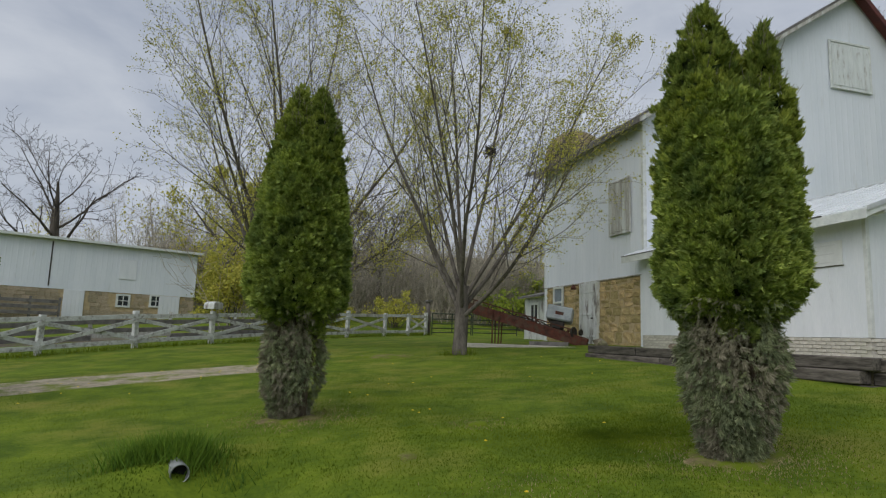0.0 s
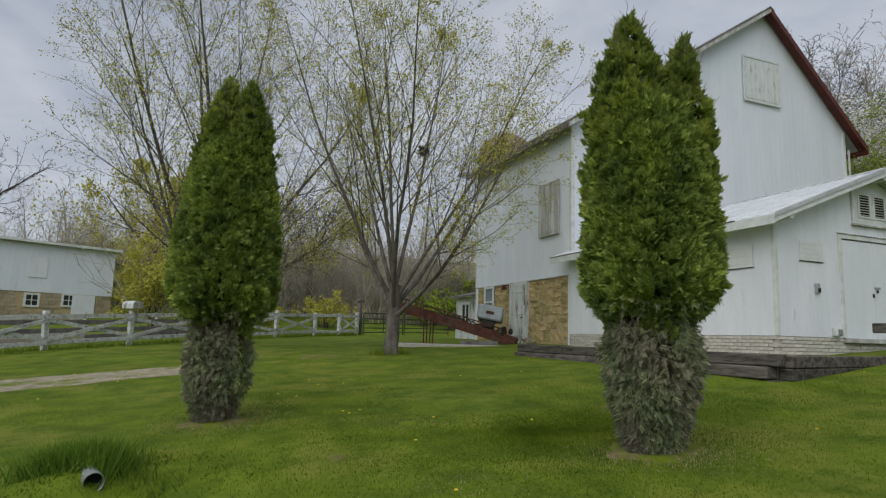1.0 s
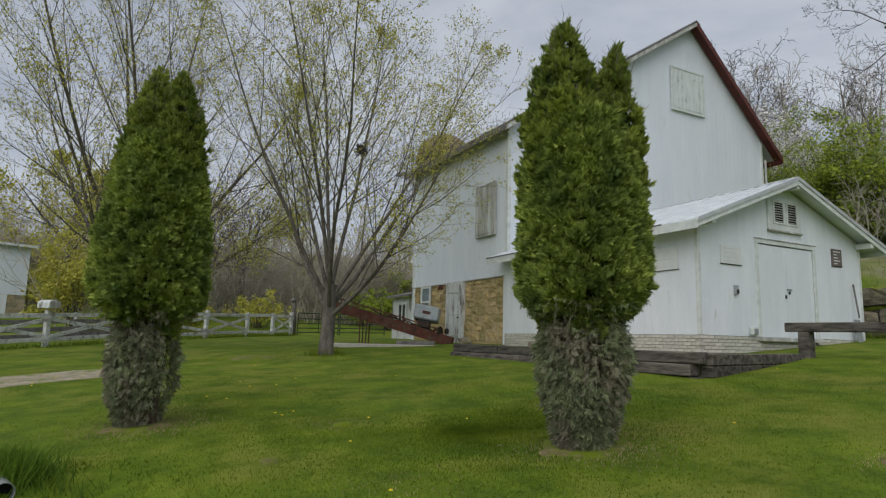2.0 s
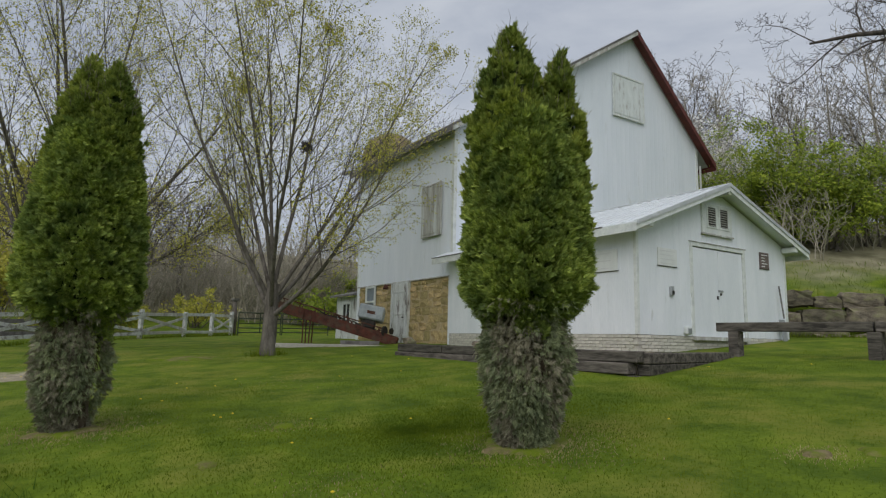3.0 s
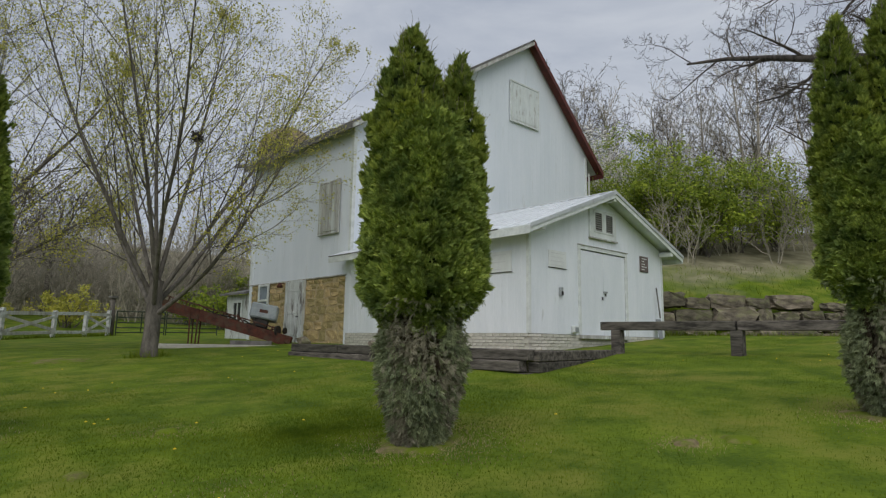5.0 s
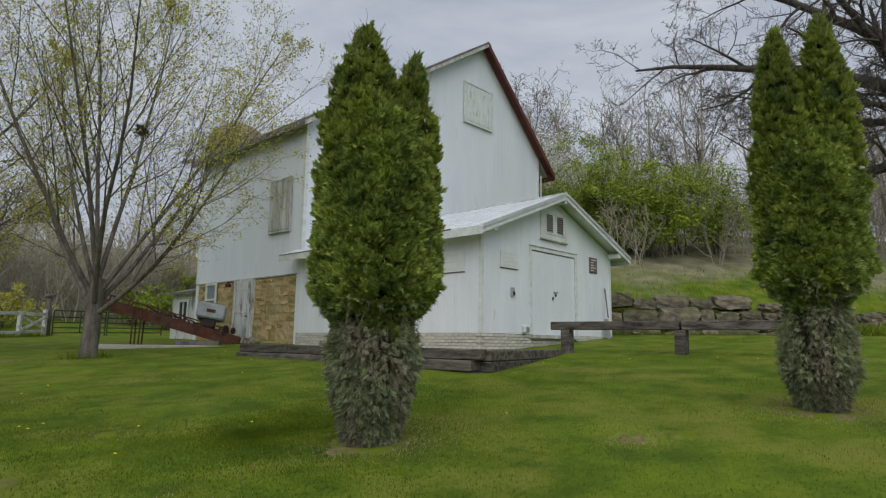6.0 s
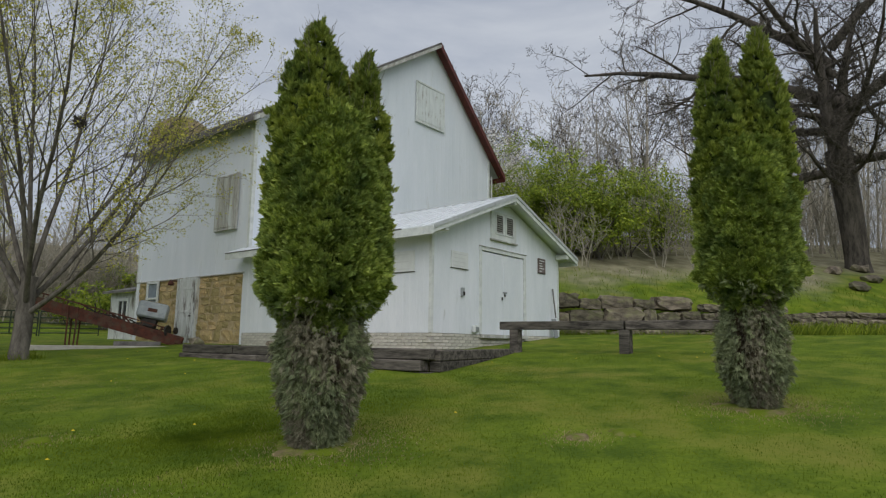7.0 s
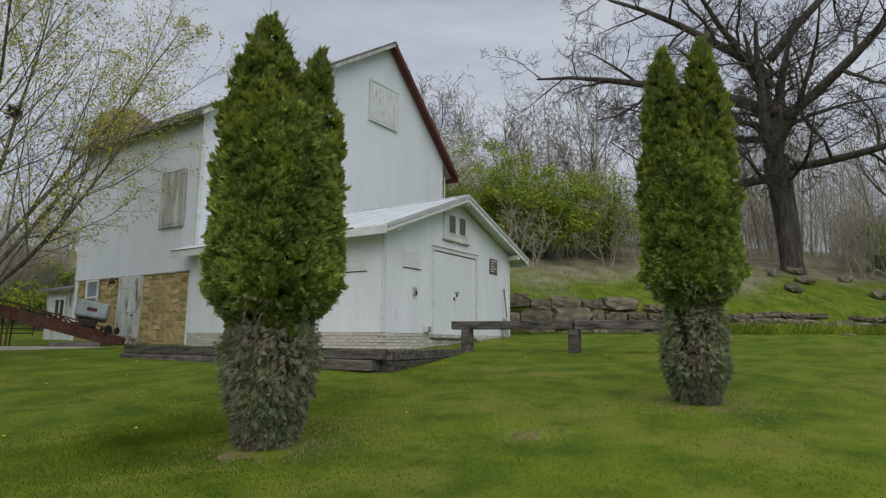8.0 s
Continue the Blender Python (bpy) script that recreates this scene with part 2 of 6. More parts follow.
def woods_in_ground(m):
    """Under the woods the lawn gives way to brown leaf litter, along a ragged line."""
    n, l = m.node_tree.nodes, m.node_tree.links
    b = n["Principled BSDF"]
    lawn = b.inputs["Base Color"].links[0].from_socket
    co = n.new("ShaderNodeTexCoord")
    rag = n.new("ShaderNodeTexNoise")
    rag.inputs["Scale"].default_value = 0.16
    rag.inputs["Detail"].default_value = 6
    l.new(co.outputs["Object"], rag.inputs["Vector"])
    masks = []
    for normal, offset in (((0.32, 0.95, 0.0), 36.0), ((0.66, 0.75, 0.0), 9.3)):
        dot = n.new("ShaderNodeVectorMath")
        dot.operation = "DOT_PRODUCT"
        dot.inputs[1].default_value = normal
        l.new(co.outputs["Object"], dot.inputs[0])
        sub = n.new("ShaderNodeMath")
        sub.operation = "MULTIPLY_ADD"
        sub.inputs[1].default_value = 14.0
        l.new(rag.outputs["Fac"], sub.inputs[0])
        l.new(dot.outputs["Value"], sub.inputs[2])
        mr = n.new("ShaderNodeMapRange")
        mr.inputs[1].default_value = offset + 7.0
        mr.inputs[2].default_value = offset + 9.5
        l.new(sub.outputs[0], mr.inputs[0])
        masks.append((mr, normal))
    sep = n.new("ShaderNodeSeparateXYZ")
    l.new(co.outputs["Object"], sep.inputs[0])
    eastern = n.new("ShaderNodeMapRange")
    eastern.inputs[1].default_value = 9.0
    eastern.inputs[2].default_value = 11.0
    l.new(sep.outputs["X"], eastern.inputs[0])
    both = n.new("ShaderNodeMath")
    both.operation = "MULTIPLY"
    l.new(eastern.outputs[0], both.inputs[0])
    l.new(masks[1][0].outputs[0], both.inputs[1])
    most = n.new("ShaderNodeMath")
    most.operation = "MAXIMUM"
    l.new(masks[0][0].outputs[0], most.inputs[0])
    l.new(both.outputs[0], most.inputs[1])
    fine = n.new("ShaderNodeTexNoise")
    fine.inputs["Scale"].default_value = 1.3
    fine.inputs["Detail"].default_value = 9
    l.new(co.outputs["Object"], fine.inputs["Vector"])
    ramp = n.new("ShaderNodeValToRGB")
    ramp.color_ramp.elements[0].position = 0.35
    ramp.color_ramp.elements[0].color = (0.15, 0.142, 0.085, 1)
    ramp.color_ramp.elements[1].position = 0.66
    ramp.color_ramp.elements[1].color = (0.29, 0.27, 0.175, 1)
    l.new(fine.outputs["Fac"], ramp.inputs["Fac"])
    mix = n.new("ShaderNodeMix")
    mix.data_type = "RGBA"
    l.new(most.outputs[0], mix.inputs[0])
    l.new(lawn, mix.inputs[6])
    l.new(ramp.outputs[0], mix.inputs[7])
    l.new(mix.outputs[2], b.inputs["Base Color"])


woods_in_ground(GRASS)


# ---- mesh helpers ----
def thing(name, at=(0, 0, 0), turn=0, label="", category="", group="", kind=""):
    ob = new(name)
    ob.empty_display_size = 0.2
    ob.matrix_world = pose(*at, 0, 0, turn)
    return tagged(ob, label, category, group, kind)


def part(name, bm, mat, parent=None, label="", smooth=False):
    me = bpy.data.meshes.new(name)
    bm.to_mesh(me)
    bm.free()
    me.materials.append(mat)
    if smooth:
        me.polygons.foreach_set("use_smooth", [True] * len(me.polygons))
    ob = new(name, me)
    if parent:
        ob.parent = parent
    return tagged(ob, label)


def raw(name, verts, faces, mat, parent=None, label="", smooth=False):
    me = bpy.data.meshes.new(name)
    me.from_pydata(verts, [], faces)
    me.materials.append(mat)
    if smooth:
        me.polygons.foreach_set("use_smooth", [True] * len(me.polygons))
    ob = new(name, me)
    if parent:
        ob.parent = parent
    return tagged(ob, label)


def shared(name, me, parent, m):
    ob = new(name, me)
    ob.parent = parent
    ob.matrix_basis = m
    return ob


def box(x0, y0, z0, x1, y1, z1, bevel=0.0, bm=None, m=None):
    """A box between two corners, with its edges taken off."""
    made = bmesh.new()
    bmesh.ops.create_cube(made, size=1)
    for v in made.verts:
        v.co = Vector(((x0 + x1) / 2 + v.co.x * (x1 - x0), (y0 + y1) / 2 + v.co.y * (y1 - y0), (z0 + z1) / 2 + v.co.z * (z1 - z0)))
    if bevel:
        bmesh.ops.bevel(made, geom=made.edges[:], offset=bevel, segments=1, affect="EDGES")
    if m is not None:
        made.transform(m)
    if bm is None:
        return made
    me = bpy.data.meshes.new("tmp")
    made.to_mesh(me)
    made.free()
    bm.from_mesh(me)
    bpy.data.meshes.remove(me)
    return bm


def beam(a, b, w, h, bevel=0.0, bm=None):
    """A bar of section w by h from a to b."""
    a, b = Vector(a), Vector(b)
    d = b - a
    m = Matrix.Translation(a) @ d.to_track_quat("X", "Z").to_matrix().to_4x4()
    return box(0, -w / 2, -h / 2, d.length, w / 2, h / 2, bevel, bm, m)


def tube(points, radii, sides=8, closed=True):
    """Verts and faces of a tapered tube along points."""
    verts, faces = [], []
    whole = (points[-1] - points[0]).normalized()
    side = Vector((1, 0, 0)) if abs(whole.z) > 0.75 else Vector((0, 0, 1))
    for i, p in enumerate(points):
        d = (points[min(i + 1, len(points) - 1)] - points[max(i - 1, 0)]).normalized()
        u = d.cross(side)
        if u.length < 0.05:
            u = d.cross(Vector((0, 1, 0)))
        u.normalize()
        v = d.cross(u)
        for k in range(sides):
            a = 2 * math.pi * k / sides
            verts.append(p + (u * math.cos(a) + v * math.sin(a)) * radii[i])
        if i:
            o = (i - 1) * sides
            for k in range(sides):
                faces.append((o + k, o + (k + 1) % sides, o + sides + (k + 1) % sides, o + sides + k))
    if closed:
        faces.append(tuple(range(sides - 1, -1, -1)))
        o = (len(points) - 1) * sides
        faces.append(tuple(range(o, o + sides)))
    return verts, faces


def pipe_part(name, pts, r, mat, parent, sides=10, label=""):
    v, f = tube([Vector(p) for p in pts], [r] * len(pts), sides)
    return raw(name, v, f, mat, parent, label, smooth=False)


def prism(profile, y0, y1):
    """A solid with an outline in x and z, from y0 to y1."""
    bm = bmesh.new()
    a = [bm.verts.new((x, y0, z)) for x, z in profile]
    b = [bm.verts.new((x, y1, z)) for x, z in profile]
    bm.faces.new(a)
    bm.faces.new(b[::-1])
    k = len(profile)
    for i in range(k):
        bm.faces.new((a[i], b[i], b[(i + 1) % k], a[(i + 1) % k]))
    bmesh.ops.recalc_face_normals(bm, faces=bm.faces[:])
    return bm


# ---- ground ----
def soft_step(a, b, v):
    v = min(1.0, max(0.0, (v - a) / (b - a)))
    return v * v * (3 - 2 * v)


def ground_z(x, y):
    cx, cy = min(6.6, max(-26.0, x)), min(40.0, max(-16.0, y))
    z = -0.448 + 0.0796 * cx + 0.0166 * cy + 0.0001 * cx * cx - 0.0024 * cx * cy - 0.0002 * cy * cy
    # the wooded hill beyond the yard
    n = max(0.0, y - 27 - 0.75 * max(0.0, -x - 6))
    north = 34 * (1 - math.exp(-(0.09 * n + 0.0014 * n * n) / 34)) if n else 0.0
    # the bank behind the stone wall
    e = max(0.0, 0.66 * x + 0.75 * y - 6.0) * soft_step(5.9, 8.2, x) * (1 - soft_step(0.0, 14.0, y - 7 - 0.75 * max(0.0, x - 12)))
    east = 11 * (1 - math.exp(-(0.46 * e) / 11)) + 0.85 * soft_step(0.05, 0.6, e)
    z += max(north, east) + 0.3 * min(north, east)
    # the hollow at the culvert's mouth, running off as a swale
    u, w = (x + 10.5) * 0.6 - (y + 3.1) * 0.8, (x + 10.5) * 0.8 + (y + 3.1) * 0.6
    z -= 0.24 * math.exp(-(w - 0.1) ** 2 / 0.28) * soft_step(-0.55, -0.1, u) * math.exp(-max(0.0, u) / 1.6)
    z += 0.10 * math.exp(-(w * w) / 0.5) * soft_step(0.1, -0.5, u) * soft_step(-1.6, -0.6, u)
    z += 0.03 * noise.noise((x * 0.35, y * 0.35, 3.1)) + 0.012 * noise.noise((x * 1.3, y * 1.3, 8.0))
    return z


def ground_sheet():
    """One sheet to the horizon, fine near the yard and coarse far off."""
    def axis(c):
        out, step, v = [0.0], 0.3, 0.0
        while v < 900:
            v += step
            out.append(v)
            if v > 22:
                step *= 1.14
        return sorted({round(c - o, 4) for o in out} | {round(c + o, 4) for o in out})
    xs, ys = axis(-4.0), axis(2.0)
    verts = [(x, y, ground_z(x, y)) for y in ys for x in xs]
    w = len(xs)
    faces = [(j * w + i, j * w + i + 1, (j + 1) * w + i + 1, (j + 1) * w + i) for j in range(len(ys) - 1) for i in range(w - 1)]
    ob = raw("ground", verts, faces, GRASS, smooth=True)
    return tagged(ob, "mown spring lawn rising to the barn and a wooded hill", "lawn", kind="structure")


ground_sheet()

# ---- barn ----
BX0, BX1, BY0, BY1 = 0.11, 12.3, 6.90, 13.45
RIDGE_X, RIDGE_Z, NEAR_Z, FAR_Z = 8.3, 11.75, 6.35, 7.95
SILL_Z = 1.77


def ribbed(x0, x1, z0, top, step=0.24, depth=0.003):
    """Ribbed metal siding in the xz plane, facing -y; top(x) gives its upper edge."""
    verts, faces = [], []
    xs = []
    n = max(1, int((x1 - x0) / step))
    for i in range(n):
        a = x0 + (x1 - x0) * i / n
        s = (x1 - x0) / n
        xs += [(a, 0), (a + s * 0.72, 0), (a + s * 0.79, -depth), (a + s * 0.93, -depth)]
    xs.append((x1, 0))
    for x, y in xs:
        verts += [(x, y, z0), (x, y, top(x))]
    for i in range(len(xs) - 1):
        faces.append((2 * i, 2 * i + 2, 2 * i + 3, 2 * i + 1))
    return verts, faces


def gable_top(x):
    if x < RIDGE_X:
        return NEAR_Z + (RIDGE_Z - NEAR_Z) * (x - BX0) / (RIDGE_X - BX0)
    return FAR_Z + (RIDGE_Z - FAR_Z) * (BX1 - x) / (BX1 - RIDGE_X)


def barn():
    b = thing("barn", (0, 0, 0), 0, "large white metal-sided barn on a tan stone base", "barn")
    t = 0.2
    # gable wall towards the shed
    outline = [(BX0, -0.6), (BX1, -0.6), (BX1, FAR_Z), (RIDGE_X, RIDGE_Z), (BX0, NEAR_Z)]
    part("gable_wall", prism(outline, BY0 + 0.03, BY0 + t), WHITE_BOARD, b)
    v, f = ribbed(BX0, BX1, 1.5, gable_top)
    ob = raw("gable_siding", v, f, WHITE_METAL, b, "white ribbed metal siding")
    ob.location = (0, BY0 + 0.025, 0)
    part("back_gable_wall", prism(outline, BY1 - t, BY1), WHITE_BOARD, b)
    part("far_side_wall", box(BX1 - t, BY0 + t, -0.6, BX1 - 0.003, BY1 - t, FAR_Z - 0.05), WHITE_BOARD, b)
    # long side: siding over stone
    part("upper_wall", box(BX0 + 0.05, BY0 + t, SILL_Z, BX0 + t, BY1 - t, NEAR_Z - 0.05), WHITE_BOARD, b)
    v, f = ribbed(-BY1, -BY0, SILL_Z - 0.03, lambda x: NEAR_Z)
    ob = raw("side_siding", v, f, WHITE_METAL, b, "white ribbed metal siding")
    ob.matrix_basis = pose(BX0 + 0.04, 0, 0, 0, 0, -90)
    part("corner_trim", box(BX0 - 0.012, BY0 - 0.012, 1.4, BX0 + 0.10, BY0 + 0.10, NEAR_Z - 0.02, 0.004), WHITE_TRIM, b)
    part("corner_trim", box(BX0 - 0.012, BY1 - 0.06, SILL_Z - 0.04, BX0 + 0.08, BY1 + 0.02, NEAR_Z - 0.02, 0.004), WHITE_TRIM, b)
    part("corner_trim", box(BX1 - 0.10, BY0 - 0.012, 1.4, BX1 + 0.012, BY0 + 0.09, FAR_Z - 0.02, 0.004), WHITE_TRIM, b)
    # roof slabs
    over_near = 0.35
    sl = (RIDGE_Z - NEAR_Z) / (RIDGE_X - BX0)
    sr = (RIDGE_Z - FAR_Z) / (BX1 - RIDGE_X)
    x_l, x_r = BX0 - 0.32, BX1 + 0.75
    z_l, z_r = NEAR_Z - sl * 0.32 + 0.06, FAR_Z - sr * 0.75 + 0.06
    # the near slope is coloured darker than the far one
    part("near_roof", prism([(x_l, z_l), (RIDGE_X, RIDGE_Z + 0.06), (RIDGE_X, RIDGE_Z + 0.14), (x_l, z_l + 0.08)], BY0 - over_near, BY1 + 0.45), OLD_ROOF, b, "dark roof slope")
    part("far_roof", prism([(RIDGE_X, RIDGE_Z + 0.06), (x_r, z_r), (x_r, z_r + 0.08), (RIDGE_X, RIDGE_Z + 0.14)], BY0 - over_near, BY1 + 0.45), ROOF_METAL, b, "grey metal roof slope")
    part("ridge_cap", prism([(RIDGE_X - 0.2, RIDGE_Z + 0.02), (RIDGE_X, RIDGE_Z + 0.165), (RIDGE_X + 0.2, RIDGE_Z + 0.02), (RIDGE_X, RIDGE_Z + 0.145)], BY0 - over_near - 0.02, BY1 + 0.46), ROOF_METAL, b)
    y = BY0 - over_near - 0.03
    part("near_rake_board", prism([(x_l, z_l - 0.14), (RIDGE_X, RIDGE_Z - 0.08), (RIDGE_X, RIDGE_Z + 0.055), (x_l, z_l - 0.005)], y, y + 0.03), GREY_BOARD, b, "weathered grey rake board")
    part("far_rake_board", prism([(RIDGE_X, RIDGE_Z - 0.13), (x_r, z_r - 0.20), (x_r, z_r + 0.04), (RIDGE_X, RIDGE_Z + 0.11)], y - 0.004, y + 0.03), RED_TRIM, b, "dark red rake board")
    part("far_soffit", prism([(RIDGE_X, RIDGE_Z + 0.03), (x_r, z_r - 0.03), (x_r, z_r - 0.005), (RIDGE_X, RIDGE_Z + 0.055)], y + 0.035, BY0 - 0.005), RED_TRIM, b, "dark red soffit")
    part("far_eave_board", box(x_r, y + 0.035, z_r - 0.22, x_r + 0.03, BY1 + 0.4, z_r + 0.04), RED_TRIM, b, "dark red eave board")
    part("near_eave_board", box(x_l - 0.025, y + 0.035, z_l - 0.14, x_l - 0.002, BY1 + 0.4, z_l + 0.02), OLD_ROOF, b, "dark eave board")
    for k in range(9):
        yy = BY0 - 0.1 + k * 0.82
        part("rafter_tail", beam((BX0 + 0.06, yy, NEAR_Z - 0.02), (x_l + 0.02, yy, z_l - 0.06), 0.05, 0.1), OLD_ROOF, b)
    # gable loft door
    w = part("loft_door", box(7.27, BY0 - 0.045, 8.37, 8.88, BY0 - 0.006, 9.92, 0.006), LOFT_PAINT, b, "closed loft door with peeling white boards")
    for k in range(7):
        x = 7.30 + k * 0.222
        part("board", box(x, BY0 - 0.065, 8.42, x + 0.214, BY0 - 0.047, 9.87, 0.004), LOFT_PAINT, w)
    for x0, z0, x1, z1 in ((7.2, 8.30, 8.95, 8.37), (7.2, 9.92, 8.95, 9.99), (7.2, 8.37, 7.27, 9.92), (8.88, 8.37, 8.95, 9.92)):
        part("frame", box(x0, BY0 - 0.07, z0, x1, BY0 - 0.006, z1, 0.006), WHITE_TRIM, w)
    # hay door of the long side
    w = part("hay_door", box(BX0 - 0.04, 7.62, 3.10, BX0 + 0.014, 8.66, 4.68, 0.006), GREY_BOARD, b, "weathered grey hay door with flaking paint")
    for k in range(8):
        y = 7.64 + k * 0.126
        part("board", box(BX0 - 0.06, y, 3.12 + 0.02 * (k % 3), BX0 - 0.042, y + 0.117, 4.66 - 0.02 * (k % 2), 0.004), GREY_BOARD, w)
    for y0, z0, y1, z1 in ((7.56, 3.04, 8.72, 3.10), (7.56, 4.68, 8.72, 4.74), (7.56, 3.10, 7.62, 4.68), (8.66, 3.10, 8.72, 4.68)):
        part("frame", box(BX0 - 0.055, y0, z0, BX0 + 0.014, y1, z1, 0.006), GREY_BOARD, w)
    part("corbel", beam((x_l + 0.1, BY1 + 0.40, NEAR_Z + 0.02), (x_l - 0.35, BY1 + 0.42, NEAR_Z - 0.12), 0.09, 0.12, 0.01), OLD_ROOF, b)
    part("downpipe", beam((BX1 + 0.06, BY0 - 0.08, 6.2), (BX1 + 0.06, BY0 - 0.08, 7.2), 0.07, 0.07, 0.015), GREY_BOARD, b)
    # stone base: core, then the door and window set into it
    part("stone_core", box(BX0 + 0.045, BY0 + t + 0.003, -0.7, BX0 + 0.5, BY1 - t - 0.003, SILL_Z - 0.05), STONE_JOINT, b)
    part("sill_board", box(BX0 - 0.01, BY0 + 0.1, SILL_Z - 0.07, BX0 + 0.12, BY1, SILL_Z - 0.032, 0.005), GREY_BOARD, b)
    d = part("stone_base_door", box(BX0 - 0.02, 9.52, -0.34, BX0 + 0.042, 10.54, 1.70, 0.008), WORN_WHITE, b, "peeling white plank door")
    for k in range(6):
        y = 9.60 + k * 0.144
        part("plank", box(BX0 - 0.045, y, -0.32, BX0 - 0.022, y + 0.137, 1.64, 0.004), WORN_WHITE, d)
    for z in (0.62, -0.1, 1.35):
        part("batten", box(BX0 - 0.058, 9.6, z, BX0 - 0.047, 10.46, z + 0.07, 0.003), WORN_WHITE, d)
    for y0, y1 in ((9.43, 9.55), (10.5, 10.61)):
        part("jamb", box(BX0 - 0.06, y0, -0.36, BX0 + 0.09, y1, 1.70, 0.006), WORN_WHITE, d)
    part("latch", box(BX0 - 0.075, 9.66, 0.50, BX0 - 0.06, 9.80, 0.54, 0.003), DARK_STEEL, d)
    w = part("stone_base_window", box(BX0 + 0.02, 11.90, 0.55, BX0 + 0.042, 12.66, 1.70, 0.005), GLASS, b, "small blue-grey sash window")
    part("pane", box(BX0 + 0.004, 11.98, 0.62, BX0 + 0.018, 12.58, 1.10), BLUE_GLASS, w)
    part("pane", box(BX0 + 0.004, 11.98, 1.17, BX0 + 0.018, 12.58, 1.63), BLUE_GLASS, w)
    for y0, z0, y1, z1 in ((11.88, 0.55, 11.98, 1.70), (12.58, 0.55, 12.68, 1.70), (11.98, 0.55, 12.58, 0.62), (11.98, 1.10, 12.58, 1.17), (11.98, 1.63, 12.58, 1.70)):
        part("frame", box(BX0 - 0.03, y0, z0, BX0 + 0.016, y1, z1, 0.004), WHITE_TRIM, w)
    # stones in courses
    rnd = random.Random(4)
    base = part("stonework", box(BX0 + 0.02, BY0 + 0.1, -0.68, BX0 + 0.044, BY0 + 0.12, SILL_Z - 0.075), STONE_JOINT, b)
    meshes = []
    for k in range(8):
        bm = box(-0.5, -0.5, -0.5, 0.5, 0.5, 0.5)
        bmesh.ops.subdivide_edges(bm, edges=bm.edges[:], cuts=1, use_grid_fill=True)
        for vtx in bm.verts:
            edge = sum(1 for c in vtx.co if abs(c) > 0.4)
            vtx.co *= 1.0 - 0.045 * max(0, edge - 1)
            vtx.co += Vector((rnd.uniform(-0.22, 0.22), rnd.uniform(-0.07, 0.07), rnd.uniform(-0.07, 0.07)))
        me = bpy.data.meshes.new("stone")
        bm.to_mesh(me)
        bm.free()
        me.materials.append(STONE)
        meshes.append(me)
    z = -0.55
    while z < SILL_Z - 0.12:
        h = min(rnd.uniform(0.15, 0.33), SILL_Z - 0.085 - z)
        y = BY0 + 0.13
        while y < BY1 - 0.05:
            l = min(rnd.uniform(0.16, 0.62), BY1 - 0.02 - y)
            blocked = (y + l > 9.43 and y < 10.61) or (y + l > 11.88 and y < 12.68 and z + h > 0.5)
            if blocked:
                lo = 9.43 if y < 9.43 else (11.88 if 10.61 <= y < 11.88 and z + h > 0.5 else None)
                if lo and lo - y > 0.1:
                    l = lo - y - 0.01
                else:
                    y = 10.62 if y < 10.61 else 12.69
                    continue
            if l > 0.08:
                dpt = rnd.uniform(0.105, 0.135)
                shared("stone", rnd.choice(meshes), base, Matrix.LocRotScale((BX0 + 0.085, y + l / 2, z + h / 2), Euler((0, 0, 0)), (dpt, l - 0.014, h - 0.014)))
            y += l
        z += h
    return b


# ---- shed ----
SW, SD, SH, SRX, SRZ = 5.66, 6.86, 2.30, 2.78, 3.38


def shed_top(x):
    return SH + (SRZ - SH) * (x / SRX if x < SRX else (SW - x) / (SW - SRX))


def boards(x0, x1, z0, top, step=0.2):
    """Vertical grooved siding facing -y."""
    verts, faces = [], []
    n = max(1, round((x1 - x0) / step))
    s = (x1 - x0) / n
    pts = []
    for i in range(n):
        a = x0 + s * i
        pts += [(a, 0.004), (a + 0.006, 0), (a + s - 0.006, 0), (a + s, 0.004)]
    for x, y in pts:
        verts += [(x, y, z0), (x, y, top(x))]
    for i in range(len(pts) - 1):
        if pts[i + 1][0] - pts[i][0] > 1e-6:
            faces.append((2 * i, 2 * i + 2, 2 * i + 3, 2 * i + 1))
    return verts, faces


